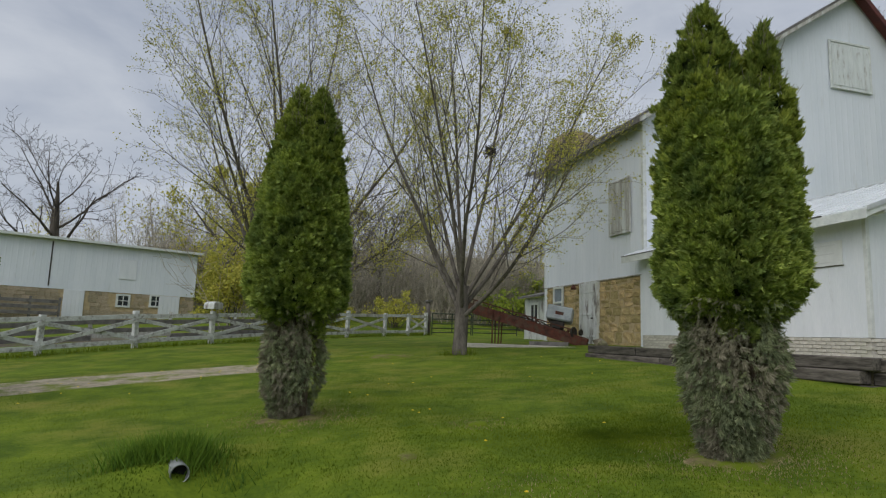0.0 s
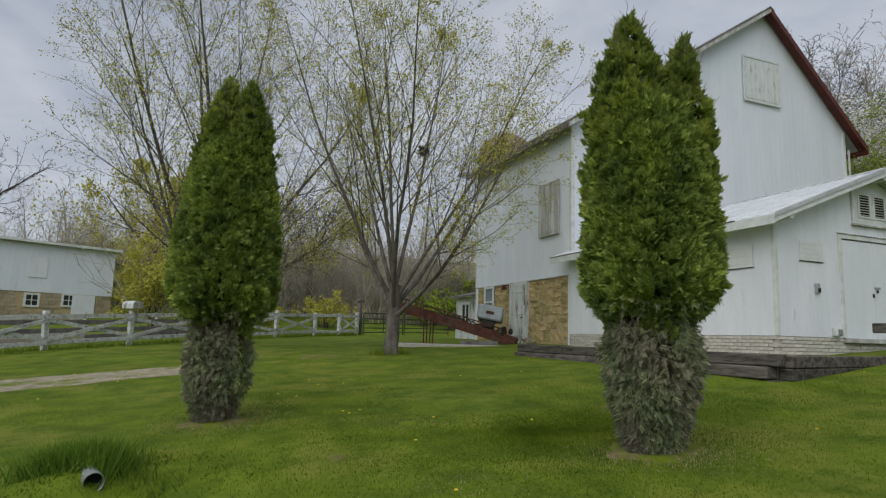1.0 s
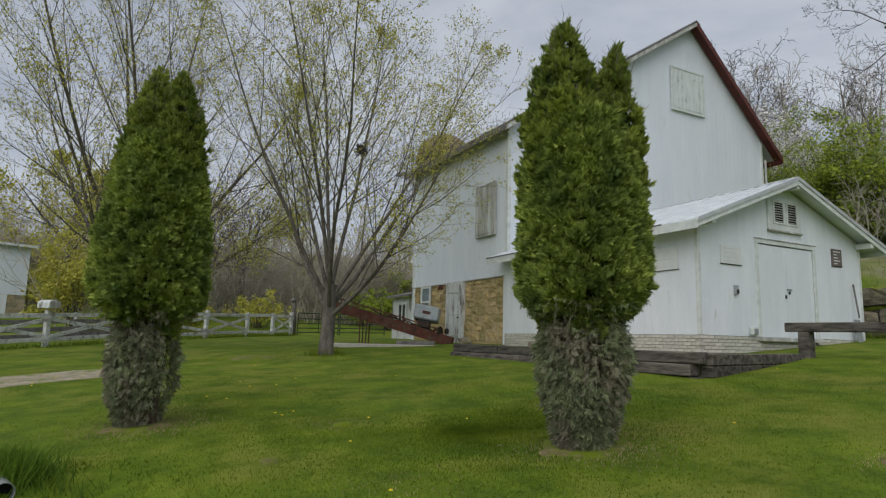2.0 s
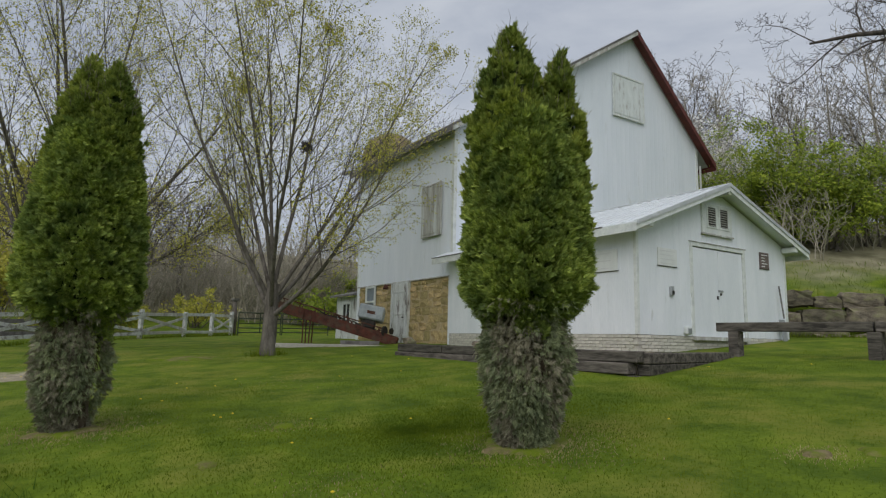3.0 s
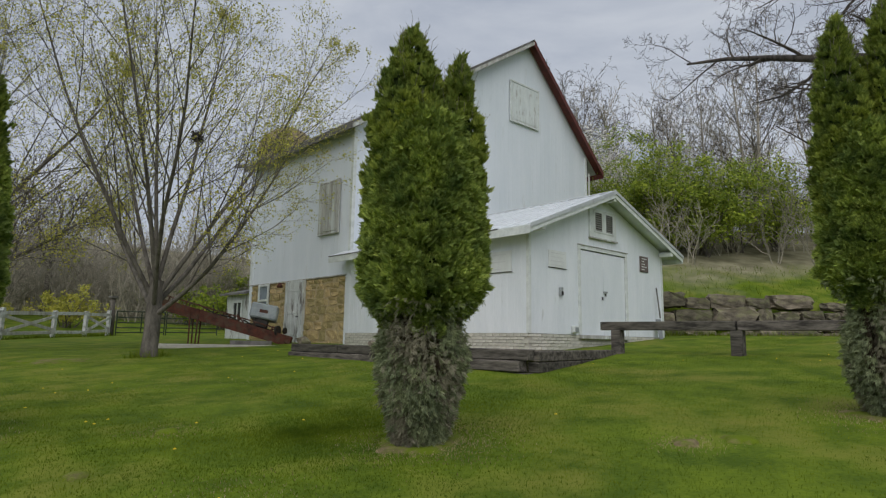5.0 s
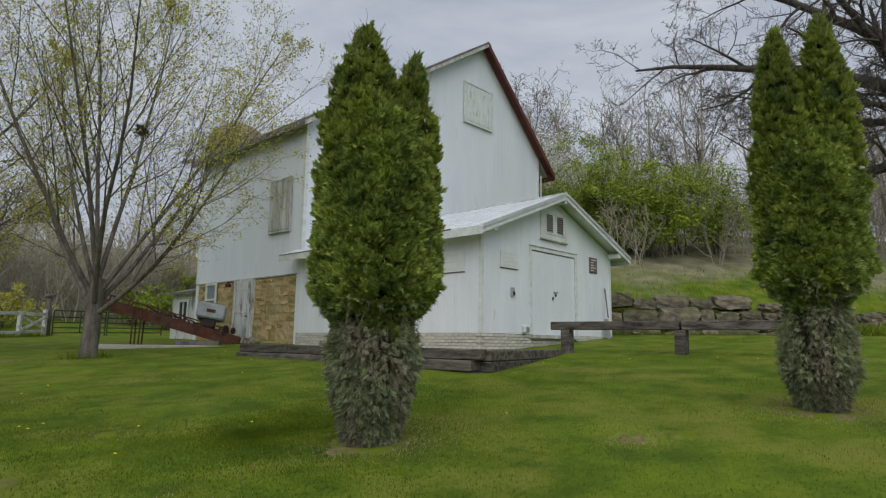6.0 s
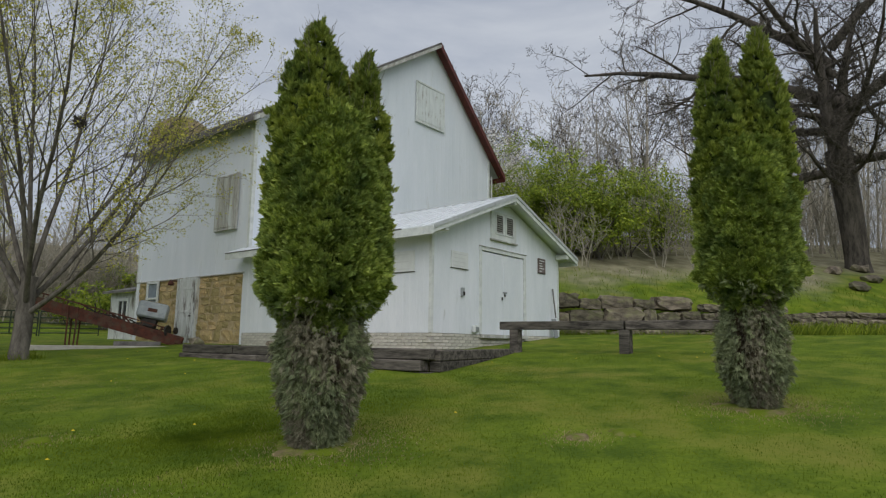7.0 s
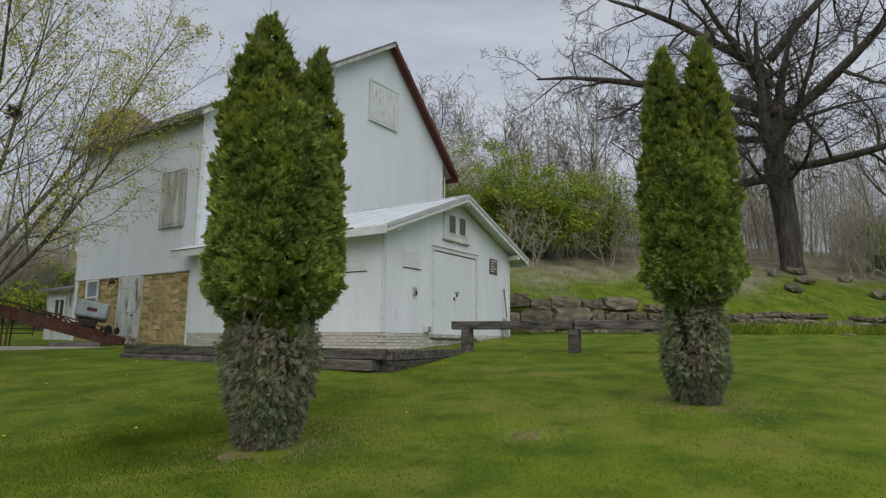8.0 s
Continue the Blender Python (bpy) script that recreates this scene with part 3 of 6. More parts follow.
def shed():
    s = thing("shed", (0, 0, 0), 0, "low white board-sided shed with a metal roof", "shed")
    t = 0.14
    outline = [(0.01, 0.0), (SW - 0.01, 0.0), (SW - 0.01, SH), (SRX, SRZ - 0.02), (0.01, SH)]
    # gable wall with the door opening cut through
    def gable(x0, x1, z0):
        pts = [(x0, z0), (x1, z0), (x1, shed_top(x1) - 0.02)]
        if x0 < SRX < x1:
            pts.append((SRX, SRZ - 0.02))
        pts.append((x0, shed_top(x0) - 0.02))
        return prism(pts, 0.012, t)
    for a, c, z0 in ((0.01, 1.83, 0.0), (1.83, 3.79, 2.01), (3.79, SW - 0.01, 0.0)):
        part("front_wall", gable(a, c, z0), WHITE_BOARD, s)
        v, f = boards(a if a > 0.1 else 0.0, c if c < 5.6 else SW, z0, shed_top)
        part_ob = raw("front_siding", v, f, WHITE_BOARD, s, "white vertical board siding")
    part("side_wall", box(0.012, t, 0.0, t, SD, SH - 0.02), WHITE_BOARD, s)
    v, f = boards(-SD, 0.0, 0.0, lambda x: SH)
    ob = raw("side_siding", v, f, WHITE_BOARD, s, "white vertical board siding")
    ob.matrix_basis = pose(0, 0, 0, 0, 0, -90)
    part("far_wall", box(SW - t, t, 0.0, SW - 0.003, SD, SH - 0.02), WHITE_BOARD, s)
    part("base_floor", box(0.15, 0.15, -0.1, SW - 0.15, SD - 0.02, -0.02), MORTAR, s)
    part("corner_board", box(-0.012, -0.014, 0.0, 0.07, 0.06, SH - 0.02, 0.004), WHITE_TRIM, s)
    part("corner_board", box(SW - 0.07, -0.014, 0.0, SW + 0.012, 0.06, SH - 0.02, 0.004), WHITE_TRIM, s)
    # roof
    k = (SRZ - SH) / SRX
    oe, of = 0.42, 0.40
    xl, xr = -oe, SW + oe
    zl, zr = SH - k * oe + 0.04, SH - (SRZ - SH) / (SW - SRX) * oe + 0.04
    top = SRZ + 0.05
    part("near_roof", prism([(xl, zl), (SRX, top), (SRX, top + 0.035), (xl, zl + 0.035)], -of, SD + 0.33), SHED_ROOF, s, "pale metal roof sheet")
    part("far_roof", prism([(SRX, top), (xr, zr), (xr, zr + 0.035), (SRX, top + 0.035)], -of, SD + 0.33), SHED_ROOF, s, "pale metal roof sheet")
    for i in range(25):
        y = -of + 0.06 + i * 0.31
        if y > SD + 0.3:
            break
        part("roof_rib", beam((xl, y, zl + 0.045), (SRX - 0.05, y, top + 0.045 - k * 0.05), 0.03, 0.022), SHED_ROOF, s)
    part("ridge_cap", prism([(SRX - 0.16, top - 0.015), (SRX, top + 0.06), (SRX + 0.16, top - 0.015), (SRX, top + 0.042)], -of - 0.02, SD), ROOF_METAL, s)
    part("rake_board", prism([(xl, zl - 0.13), (SRX, top - 0.13), (SRX, top - 0.003), (xl, zl - 0.003)], -of - 0.005, -of + 0.02), WHITE_TRIM, s)
    part("rake_board", prism([(SRX, top - 0.13), (xr, zr - 0.13), (xr, zr - 0.003), (SRX, top - 0.003)], -of - 0.005, -of + 0.02), WHITE_TRIM, s)
    part("rake_flashing", prism([(xl - 0.01, zl - 0.03), (SRX, top - 0.03), (SRX, top + 0.05), (xl - 0.01, zl + 0.05)], -of - 0.03, -of - 0.008), ROOF_METAL, s)
    part("rake_flashing", prism([(SRX, top - 0.03), (xr + 0.01, zr - 0.03), (xr + 0.01, zr + 0.05), (SRX, top + 0.05)], -of - 0.03, -of - 0.008), ROOF_METAL, s)
    part("eave_board", box(xl - 0.025, -of, zl - 0.16, xl - 0.003, SD + 0.33, zl + 0.01), WHITE_TRIM, s, "white eave board with dark lip")
    part("drip_edge", box(xl - 0.04, -of + 0.9, zl + 0.014, xl - 0.002, SD + 0.33, zl + 0.034), OLD_ROOF, s)
    part("eave_board", box(xr + 0.003, -of, zr - 0.16, xr + 0.025, SD + 0.3, zr + 0.01), WHITE_TRIM, s)
    part("soffit", prism([(xl, zl - 0.03), (0.0, SH + 0.01), (0.0, SH + 0.03), (xl, zl - 0.006)], -of + 0.025, SD + 0.3), WHITE_TRIM, s)
    part("soffit", prism([(SW, SH + 0.01), (xr, zr - 0.03), (xr, zr - 0.006), (SW, SH + 0.03)], -of + 0.025, SD + 0.3), WHITE_TRIM, s)
    for x, z in ((SRX + 0.05, SRZ - 0.16), (0.06, SH - 0.14), (SW - 0.1, SH - 0.14)):
        part("lookout_beam", box(x - 0.06, -of + 0.03, z, x + 0.06, -0.016, z + 0.13, 0.01), WHITE_TRIM, s)
    # louvred vent
    v = part("gable_vent", box(2.22, -0.045, 2.33, 3.36, -0.002, 3.02, 0.005), WHITE_TRIM, s, "white framed double louvre vent")
    # solid black plate painted as the shade behind the slats
    for x in (2.42, 2.88):
        part("opening", box(x, -0.050, 2.50, x + 0.30, -0.046, 2.94), DARK, v)
        for i in range(8):
            z = 2.515 + i * 0.054
            part("louvre", box(x, -0.062, z, x + 0.30, -0.051, z + 0.017), GREY_BOARD, v)
        for x0, x1, z0, z1 in ((x - 0.05, x, 2.46, 2.98), (x + 0.30, x + 0.35, 2.46, 2.98), (x, x + 0.30, 2.46, 2.50), (x, x + 0.30, 2.94, 2.98)):
            part("vent_frame", box(x0, -0.068, z0, x1, -0.046, z1, 0.004), WHITE_TRIM, v)
    part("vent_sill", box(2.2, -0.075, 2.29, 3.38, -0.002, 2.328, 0.006), GREY_BOARD, v)
    # double door
    for i, (a, c) in enumerate(((1.86, 2.805), (2.815, 3.76))):
        d = part("door_leaf", box(a, 0.0, 0.0, c, 0.05, 1.97, 0.006), WHITE_BOARD, s, "closed white plywood door leaf")
        if i:
            part("hasp", box(a - 0.04, -0.02, 1.02, a + 0.14, -0.003, 1.06, 0.004), GALVANISED, d)
            part("padlock", box(a + 0.02, -0.035, 0.94, a + 0.06, -0.004, 1.0, 0.006), DARK_STEEL, d)
        else:
            part("door_pull", box(c - 0.09, -0.03, 0.84, c - 0.05, -0.003, 0.92, 0.006), DARK_STEEL, d)
    for x0, x1, z0, z1 in ((1.76, 1.85, 0.0, 2.08), (3.77, 3.86, 0.0, 2.08), (1.85, 3.77, 1.99, 2.08)):
        part("door_casing", box(x0, -0.03, z0, x1, 0.011, z1, 0.005), WHITE_TRIM, s)
    part("door_sill", box(1.80, -0.10, -0.09, 3.82, 0.05, -0.004, 0.008), GREY_BOARD, s, "worn wooden door sill")
    part("drip_cap", box(1.74, -0.05, 2.082, 3.88, 0.0, 2.10, 0.003), GREY_BOARD, s)
    # fixtures on the wall
    o = part("outlet_box", box(1.03, -0.07, 0.84, 1.12, -0.003, 1.03, 0.008), GALVANISED, s, "grey electrical box")
    part("cover", box(1.04, -0.085, 0.86, 1.11, -0.071, 0.94, 0.004), DARK_STEEL, o)
    hood = part("dryer_hood", box(1.46, -0.11, 0.03, 1.63, -0.003, 0.20, 0.02), WHITE_TRIM, s, "small white vent hood")
    part("flap", box(1.48, -0.118, 0.05, 1.61, -0.111, 0.16, 0.004), GALVANISED, hood)
    # brick footing in courses
    rnd = random.Random(8)
    foot = part("footing", box(0.012, 0.02, -0.75, SW - 0.012, 0.16, -0.004), MORTAR, s, "painted brick footing")
    side = part("footing", box(0.012, 0.17, -0.75, 0.16, SD - 0.01, -0.004), MORTAR, s, "painted brick footing")
    bm = box(-0.097, -0.012, -0.029, 0.097, 0.012, 0.029, 0.004)
    me = bpy.data.meshes.new("brick")
    bm.to_mesh(me)
    bm.free()
    me.materials.append(BRICK)
    for c in range(5):
        z = -0.04 - c * 0.069
        for i in range(29):
            x = 0.11 + (0.1 if c % 2 else 0) + i * 0.204
            if x < SW - 0.1 and not (z > -0.13 and 1.75 < x < 3.86):
                shared("brick", me, foot, pose(x, 0.008 + rnd.uniform(-0.003, 0.003), z, 0, 0, 0))
        for i in range(34):
            y = 0.11 + (0.1 if c % 2 else 0) + i * 0.204
            if y < SD - 0.1:
                shared("brick", me, side, pose(0.0 + rnd.uniform(-0.003, 0.003), y, z, 0, 0, 90))
    return s


barn()
shed()


def wall_sign(x, z, w, h, lines, turn=0, at=(0, 0, 0), mat=None, ink=None, label=""):
    """A board sign with bars for its faded lines."""
    g = thing("wall_sign", at, turn, label, "sign", "signs on the shed")
    p = part("panel", box(x, -0.03, z, x + w, -0.004, z + h, 0.004), mat or SIGN_WHITE, g)
    # dark strip under the panel in place of its cast shadow, not steel
    part("shadow_edge", box(x - 0.012, -0.024, z - 0.014, x + w + 0.012, -0.0045, z - 0.001), DARK_STEEL, g)
    rnd = random.Random(int(x * 100))
    for i in range(lines):
        zz = z + h * (0.84 - 0.7 * i / max(1, lines - 1)) - 0.012
        part("text_bar", box(x + 0.06, -0.033, zz, x + w - rnd.uniform(0.06, 0.2), -0.031, zz + 0.022), ink or INK, g)
    return g


wall_sign(0.66, 1.46, 0.63, 0.38, 4, label="white sign board with faded lines on the shed")
wall_sign(4.50, 1.70, 0.39, 0.40, 5, mat=BROWN_SIGN, ink=SIGN_WHITE, label="small brown framed notice board on the shed")
wall_sign(-1.42, 1.33, 0.95, 0.46, 3, turn=-90, label="white sign board with faded lettering on the shed side")

# ---- arborvitae ----
def unit(v):
    return v / np.maximum(np.linalg.norm(v, axis=1, keepdims=True), 1e-9)


def fans(root, out, size, rs, spread=0.8, leaflets=7, broad=0.13):
    """Flat feathery fans of scale leaves: one at each root, growing along out."""
    n = len(root)
    out = unit(out)
    side = unit(np.cross(out, rs.normal(size=(n, 3))))
    across = np.cross(out, side)
    quads = []
    for q in np.linspace(-1, 1, leaflets):
        way = unit(out * (1 - 0.3 * abs(q)) + side * spread * q + across * rs.uniform(-0.22, 0.22, (n, 1)))
        start = root + out * (size * 0.28 * (1 - abs(q)))[:, None]
        ln = (size * (1.0 - 0.3 * abs(q)))[:, None]
        wide = unit(np.cross(across, way)) * (size * broad)[:, None]
        bend = across * ln * rs.uniform(-0.12, 0.12, (n, 1))
        quads.append(np.stack([start, start + way * ln * 0.6 + wide, start + way * ln + bend, start + way * ln * 0.6 - wide], 1))
    v = np.concatenate(quads).reshape(-1, 3)
    return v, np.arange(len(v)).reshape(-1, 4)


def clumped(count, per, lo, hi, radius_at, rs, reach, size, rise, centre=(0, 0), spread=0.8, sunk=0.16, broad=0.13, skip=None):
    """Fans gathered into rounded clumps set evenly over a crown, with dark gaps between the clumps."""
    roots, outs = [], []
    for k in range(count):
        z = lo + (hi - lo) * (k + rs.uniform()) / count
        a = k * 2.39996 + rs.uniform(-0.3, 0.3)
        r = radius_at(a, z)
        if r < 0.015 or rs.uniform() > 0.30 + r / 0.55 or (skip and skip(a, z)):
            continue
        r *= 1 - sunk * rs.uniform() ** 1.5
        nrm = np.array((math.cos(a), math.sin(a), 0.25))
        pivot = np.array((centre[0] + math.cos(a) * r, centre[1] + math.sin(a) * r, z)) - nrm * reach * 0.9
        d = nrm * 1.0 + rs.normal(size=(per, 3)) * np.array((0.55, 0.55, 0.5)) + np.array((0, 0, rise))
        d = unit(d)
        roots.append(pivot + d * reach * rs.uniform(0.35, 1.0, (per, 1)))
        outs.append(d + np.array((0, 0, 0.25 * rise)))
    root, out = np.concatenate(roots), np.concatenate(outs)
    return fans(root, out, size * rs.uniform(0.65, 1.3, len(root)), rs, spread, broad=broad)


def joined(pieces):
    vs, fs, o = [], [], 0
    for v, f in pieces:
        vs.append(v)
        fs.append(f + o)
        o += len(v)
    return np.concatenate(vs).tolist(), np.concatenate(fs).tolist()


def arborvitae(at, height, width, seed, tops, browse=1.2, foot=0.42, label="", taper=2.1, body_top=0.86):
    """An evergreen with a browsed foot: stems, dark heart painted as shade, clumps of green sprays, pointed leaders,
    grey drooping twigs below.
    """
    rnd, rs = random.Random(seed), np.random.RandomState(seed)
    t = thing("arborvitae", (at[0], at[1], ground_z(*at) - 0.03), 0, label, "tree", "row of arborvitae")

    def envelope(z):
        if z < browse:
            return foot * (0.98 + 0.10 * math.sin(z * 4 + seed)) * (0.62 + 0.38 * soft_step(0, 0.5, z)) * (1 - 0.16 * soft_step(browse * 0.7, browse, z))
        u = (z - browse) / (height - browse)
        low = foot + (width / 2 - foot) * soft_step(-0.04, 0.10, u)
        return low * (1 - max(0.0, (u - 0.12) / 0.88) ** taper * 0.72)

    def wob(a, z):
        c, n = math.cos(a), math.sin(a)
        return 1 + 0.10 * noise.noise((c * 1.7 + seed, n * 1.7, z * 1.9)) + 0.12 * noise.noise((c * 4.5, n * 4.5 + seed, z * 5.0))

    for k in range(6):
        a = k * 1.05 + seed
        top = height * rnd.uniform(0.6, 0.85)
        pts = [Vector((math.cos(a) * 0.13 * (1 + 0.7 * q), math.sin(a) * 0.13 * (1 + 0.7 * q), top * q)) + Vector((rnd.uniform(-0.03, 0.03), rnd.uniform(-0.03, 0.03), 0)) for q in (0, 0.1, 0.25, 0.45, 0.7, 1.0)]
        v, f = tube(pts, [0.055, 0.048, 0.042, 0.033, 0.022, 0.008], 7)
        raw("stem", v, f, CEDAR_BARK, t, smooth=True)

    # dark heart coloured as the crown's inner shade: the body's, then one in each leader
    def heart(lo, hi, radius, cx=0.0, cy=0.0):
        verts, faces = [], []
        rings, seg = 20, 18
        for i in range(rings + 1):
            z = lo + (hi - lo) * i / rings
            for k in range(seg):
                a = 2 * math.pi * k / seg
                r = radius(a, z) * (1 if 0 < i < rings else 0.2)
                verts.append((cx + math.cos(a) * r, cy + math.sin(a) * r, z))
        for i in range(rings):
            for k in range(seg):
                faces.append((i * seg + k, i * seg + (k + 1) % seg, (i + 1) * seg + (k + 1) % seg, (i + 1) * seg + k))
        raw("crown_shade_core", verts, faces, CEDAR_CORE, t, smooth=True)

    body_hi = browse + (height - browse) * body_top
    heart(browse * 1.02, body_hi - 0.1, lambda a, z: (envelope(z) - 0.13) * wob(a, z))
    ragged = lambda a, z: z < browse * (0.97 + 0.26 * noise.noise((math.cos(a) * 2.2 + seed, math.sin(a) * 2.2, 0.5)))
    body = clumped(1300, 34, browse * 0.74, body_hi, lambda a, z: max(envelope(z), foot * 1.02) * wob(a, z) * (1 - 0.35 * soft_step(body_hi - 0.5, body_hi, z)), rs, 0.078, 0.050, 0.30, skip=ragged, spread=0.85, broad=0.12)
    fill_n = 7000
    fa, fz = rs.uniform(0, 2 * math.pi, fill_n), rs.uniform(browse * 1.0, body_hi - 0.1, fill_n)
    fr = np.array([envelope(z) for z in fz]) * rs.uniform(0.72, 0.92, fill_n)
    fill = fans(np.stack([np.cos(fa) * fr, np.sin(fa) * fr, fz], 1), np.stack([np.cos(fa), np.sin(fa), rs.uniform(-0.3, 0.9, fill_n)], 1) + rs.normal(size=(fill_n, 3)) * 0.4, 0.075 * rs.uniform(0.7, 1.2, fill_n), rs)
    v, f = joined([body, fill])
    raw("crown", v, f, CEDAR, t, "dense clumped green scale-leaf sprays")
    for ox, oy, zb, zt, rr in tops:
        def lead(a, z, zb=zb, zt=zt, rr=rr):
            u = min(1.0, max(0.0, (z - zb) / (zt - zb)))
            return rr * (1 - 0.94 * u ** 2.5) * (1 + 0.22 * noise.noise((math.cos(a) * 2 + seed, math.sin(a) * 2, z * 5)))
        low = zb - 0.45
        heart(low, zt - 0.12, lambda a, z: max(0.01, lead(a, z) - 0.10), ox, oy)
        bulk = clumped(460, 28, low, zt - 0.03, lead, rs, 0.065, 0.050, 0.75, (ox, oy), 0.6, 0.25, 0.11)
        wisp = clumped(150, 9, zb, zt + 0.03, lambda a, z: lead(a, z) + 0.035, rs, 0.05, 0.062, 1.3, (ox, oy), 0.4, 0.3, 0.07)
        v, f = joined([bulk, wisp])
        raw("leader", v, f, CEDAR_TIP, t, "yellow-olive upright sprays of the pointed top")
        tv, tf = [], []
        for _ in range(70):
            a, q = rnd.uniform(0, 6.28), rnd.uniform(0.35, 1.0) ** 0.7
            zz = zb + (zt - zb) * q
            r = lead(a, zz) * 0.95
            p = Vector((ox + math.cos(a) * r, oy + math.sin(a) * r, zz))
            for _ in range(2):
                ln = rnd.uniform(0.06, 0.17)
                e = p + Vector((math.cos(a) * rnd.uniform(0.1, 0.6), math.sin(a) * rnd.uniform(0.1, 0.6), rnd.uniform(0.5, 1.0))) * ln
                m = (p + e) / 2 + Vector([rnd.uniform(-0.02, 0.02) for _ in range(3)])
                qv, qf = tube([p, m, e], [0.0028, 0.0022, 0.001], 3, False)
                o = len(tv)
                tv += qv
                tf += [tuple(i + o for i in q2) for q2 in qf]
                p = m
        tagged(raw("dry_tip", tv, tf, CEDAR_DRY, t), kind="stuff")
    # browsed foot: drooping bunches with gaps, and bare twigs
    foot_r = lambda a, z: envelope(z) * wob(a, z * 1.3)
    heaps = {"foot_spray": ([], []), "browsed_foot": ([], [])}
    for k in range(330):
        a, z = k * 2.39996, browse * (0.10 + 1.05 * (k + rs.uniform()) / 330)
        if noise.noise((math.cos(a) * 1.9 + seed * 3, math.sin(a) * 1.9, z * 0.8)) < -0.14:
            continue
        n = rs.randint(30, 52)
        drop = rs.uniform(0.0, 0.30, n)
        zz = np.maximum(0.03, z - drop)
        aa = a + rs.normal(0, 0.16, n)
        rr = np.array([foot_r(a, float(q)) for q in zz]) * rs.uniform(0.72, 1.08, n) + 0.05 * drop
        p = np.stack([np.cos(aa) * rr, np.sin(aa) * rr, zz], 1)
        d = np.stack([np.cos(aa) * 0.8, np.sin(aa) * 0.8, rs.uniform(-1.9, 0.1, n)], 1) + rs.normal(size=(n, 3)) * 0.45
        h = heaps["foot_spray" if noise.noise((math.cos(a) * 2 + seed, math.sin(a) * 2, z * 2 + 9)) > -0.08 else "browsed_foot"]
        h[0].append(p)
        h[1].append(d)
    n = 1800
    aa, zz = rs.uniform(0, 6.28, n), rs.uniform(0.03, browse, n)
    rr = foot * 0.45 * rs.uniform(0.5, 1.3, n)
    heaps["browsed_foot"][0].append(np.stack([np.cos(aa) * rr, np.sin(aa) * rr, zz], 1))
    heaps["browsed_foot"][1].append(rs.normal(size=(n, 3)))
    for name, mat, lab in (("foot_spray", DULL_SPRAY, "thin dull green drooping sprays"), ("browsed_foot", CEDAR_DRY, "grey-brown browsed twigs and thin sprays")):
        p, d = np.concatenate(heaps[name][0]), np.concatenate(heaps[name][1])
        v, f = fans(p, d, 0.056 * rs.uniform(0.5, 1.4, len(p)), rs, 0.5, 5, 0.075)
        raw(name, v.tolist(), f.tolist(), mat, t, lab)
    tv, tf = [], []
    for _ in range(380):
        a, z = rnd.uniform(0, 6.28), rnd.uniform(0.05, browse * 1.05)
        r = foot_r(a, z) * rnd.uniform(0.7, 1.02)
        p = Vector((math.cos(a) * 0.14, math.sin(a) * 0.14, z + 0.1))
        e = Vector((math.cos(a + 0.3) * r, math.sin(a + 0.3) * r, max(0.02, z + rnd.uniform(-0.22, 0.06))))
        qv, qf = tube([p, (p + e) / 2 + Vector((0, 0, 0.05)), e], [0.008, 0.005, 0.002], 3, False)
        o = len(tv)
        tv += qv
        tf += [tuple(i + o for i in q) for q in qf]
    tagged(raw("browsed_twig", tv, tf, CEDAR_BARK, t), kind="stuff")
    return t


def litter(at, r, seed):
    """A low uneven patch of litter round a stem."""
    verts, faces = [], []
    seg, rings = 28, 6
    for i in range(rings + 1):
        for k in range(seg):
            a = 2 * math.pi * k / seg
            rr = r * i / rings * (1 + 0.45 * noise.noise((math.cos(a) * 1.5 + seed, math.sin(a) * 1.5, 0)) + 0.3 * noise.noise((math.cos(a) * 5 + seed, math.sin(a) * 5, 0)))
            x, y = at[0] + math.cos(a) * rr, at[1] + math.sin(a) * rr
            verts.append((x, y, ground_z(x, y) + 0.022 * (1 - (i / rings) ** 3) - 0.012 * (i == rings) + 0.010))
    for i in range(rings):
        for k in range(seg):
            faces.append((i * seg + k, i * seg + (k + 1) % seg, (i + 1) * seg + (k + 1) % seg, (i + 1) * seg + k))
    return tagged(raw("needle_litter", verts, faces, MULCH, smooth=True), "brown dry litter and thin grass on the ground", "ground litter", kind="stuff")


ARB = [((-9.80, -0.62), 3.95, 1.24, 11, 1.20, 0.32, [(-0.10, 0.05, 2.75, 4.10, 0.37), (0.15, -0.10, 2.75, 4.06, 0.33)], 2.1, 0.80, "dense green arborvitae with a browsed grey foot"),
       ((-6.50, -4.13), 3.66, 1.15, 23, 1.15, 0.345, [(-0.12, 0.09, 2.35, 3.86, 0.40), (0.25, -0.19, 2.25, 3.58, 0.26)], 2.0, 0.76, "tall two-topped arborvitae with a bare browsed foot"),
       ((-2.90, -6.85), 3.8, 1.0, 37, 1.18, 0.29, [(0.12, -0.20, 2.45, 4.22, 0.31), (-0.13, 0.19, 2.45, 4.06, 0.29)], 2.1, 0.68, "slender arborvitae split into two pointed tops"),
       ((-15.05, 3.0), 3.95, 1.4, 51, 1.2, 0.42, [(0.0, 0.0, 3.2, 4.05, 0.36)], 2.1, 0.86, "dense green arborvitae beside the driveway")]
for at, hgt, wid, seed, browse, foot, tops, taper, body_top, label in ARB:
    arborvitae(at, hgt, wid, seed, tops, browse, foot, label, taper, body_top)
    litter(at, 0.36, seed)

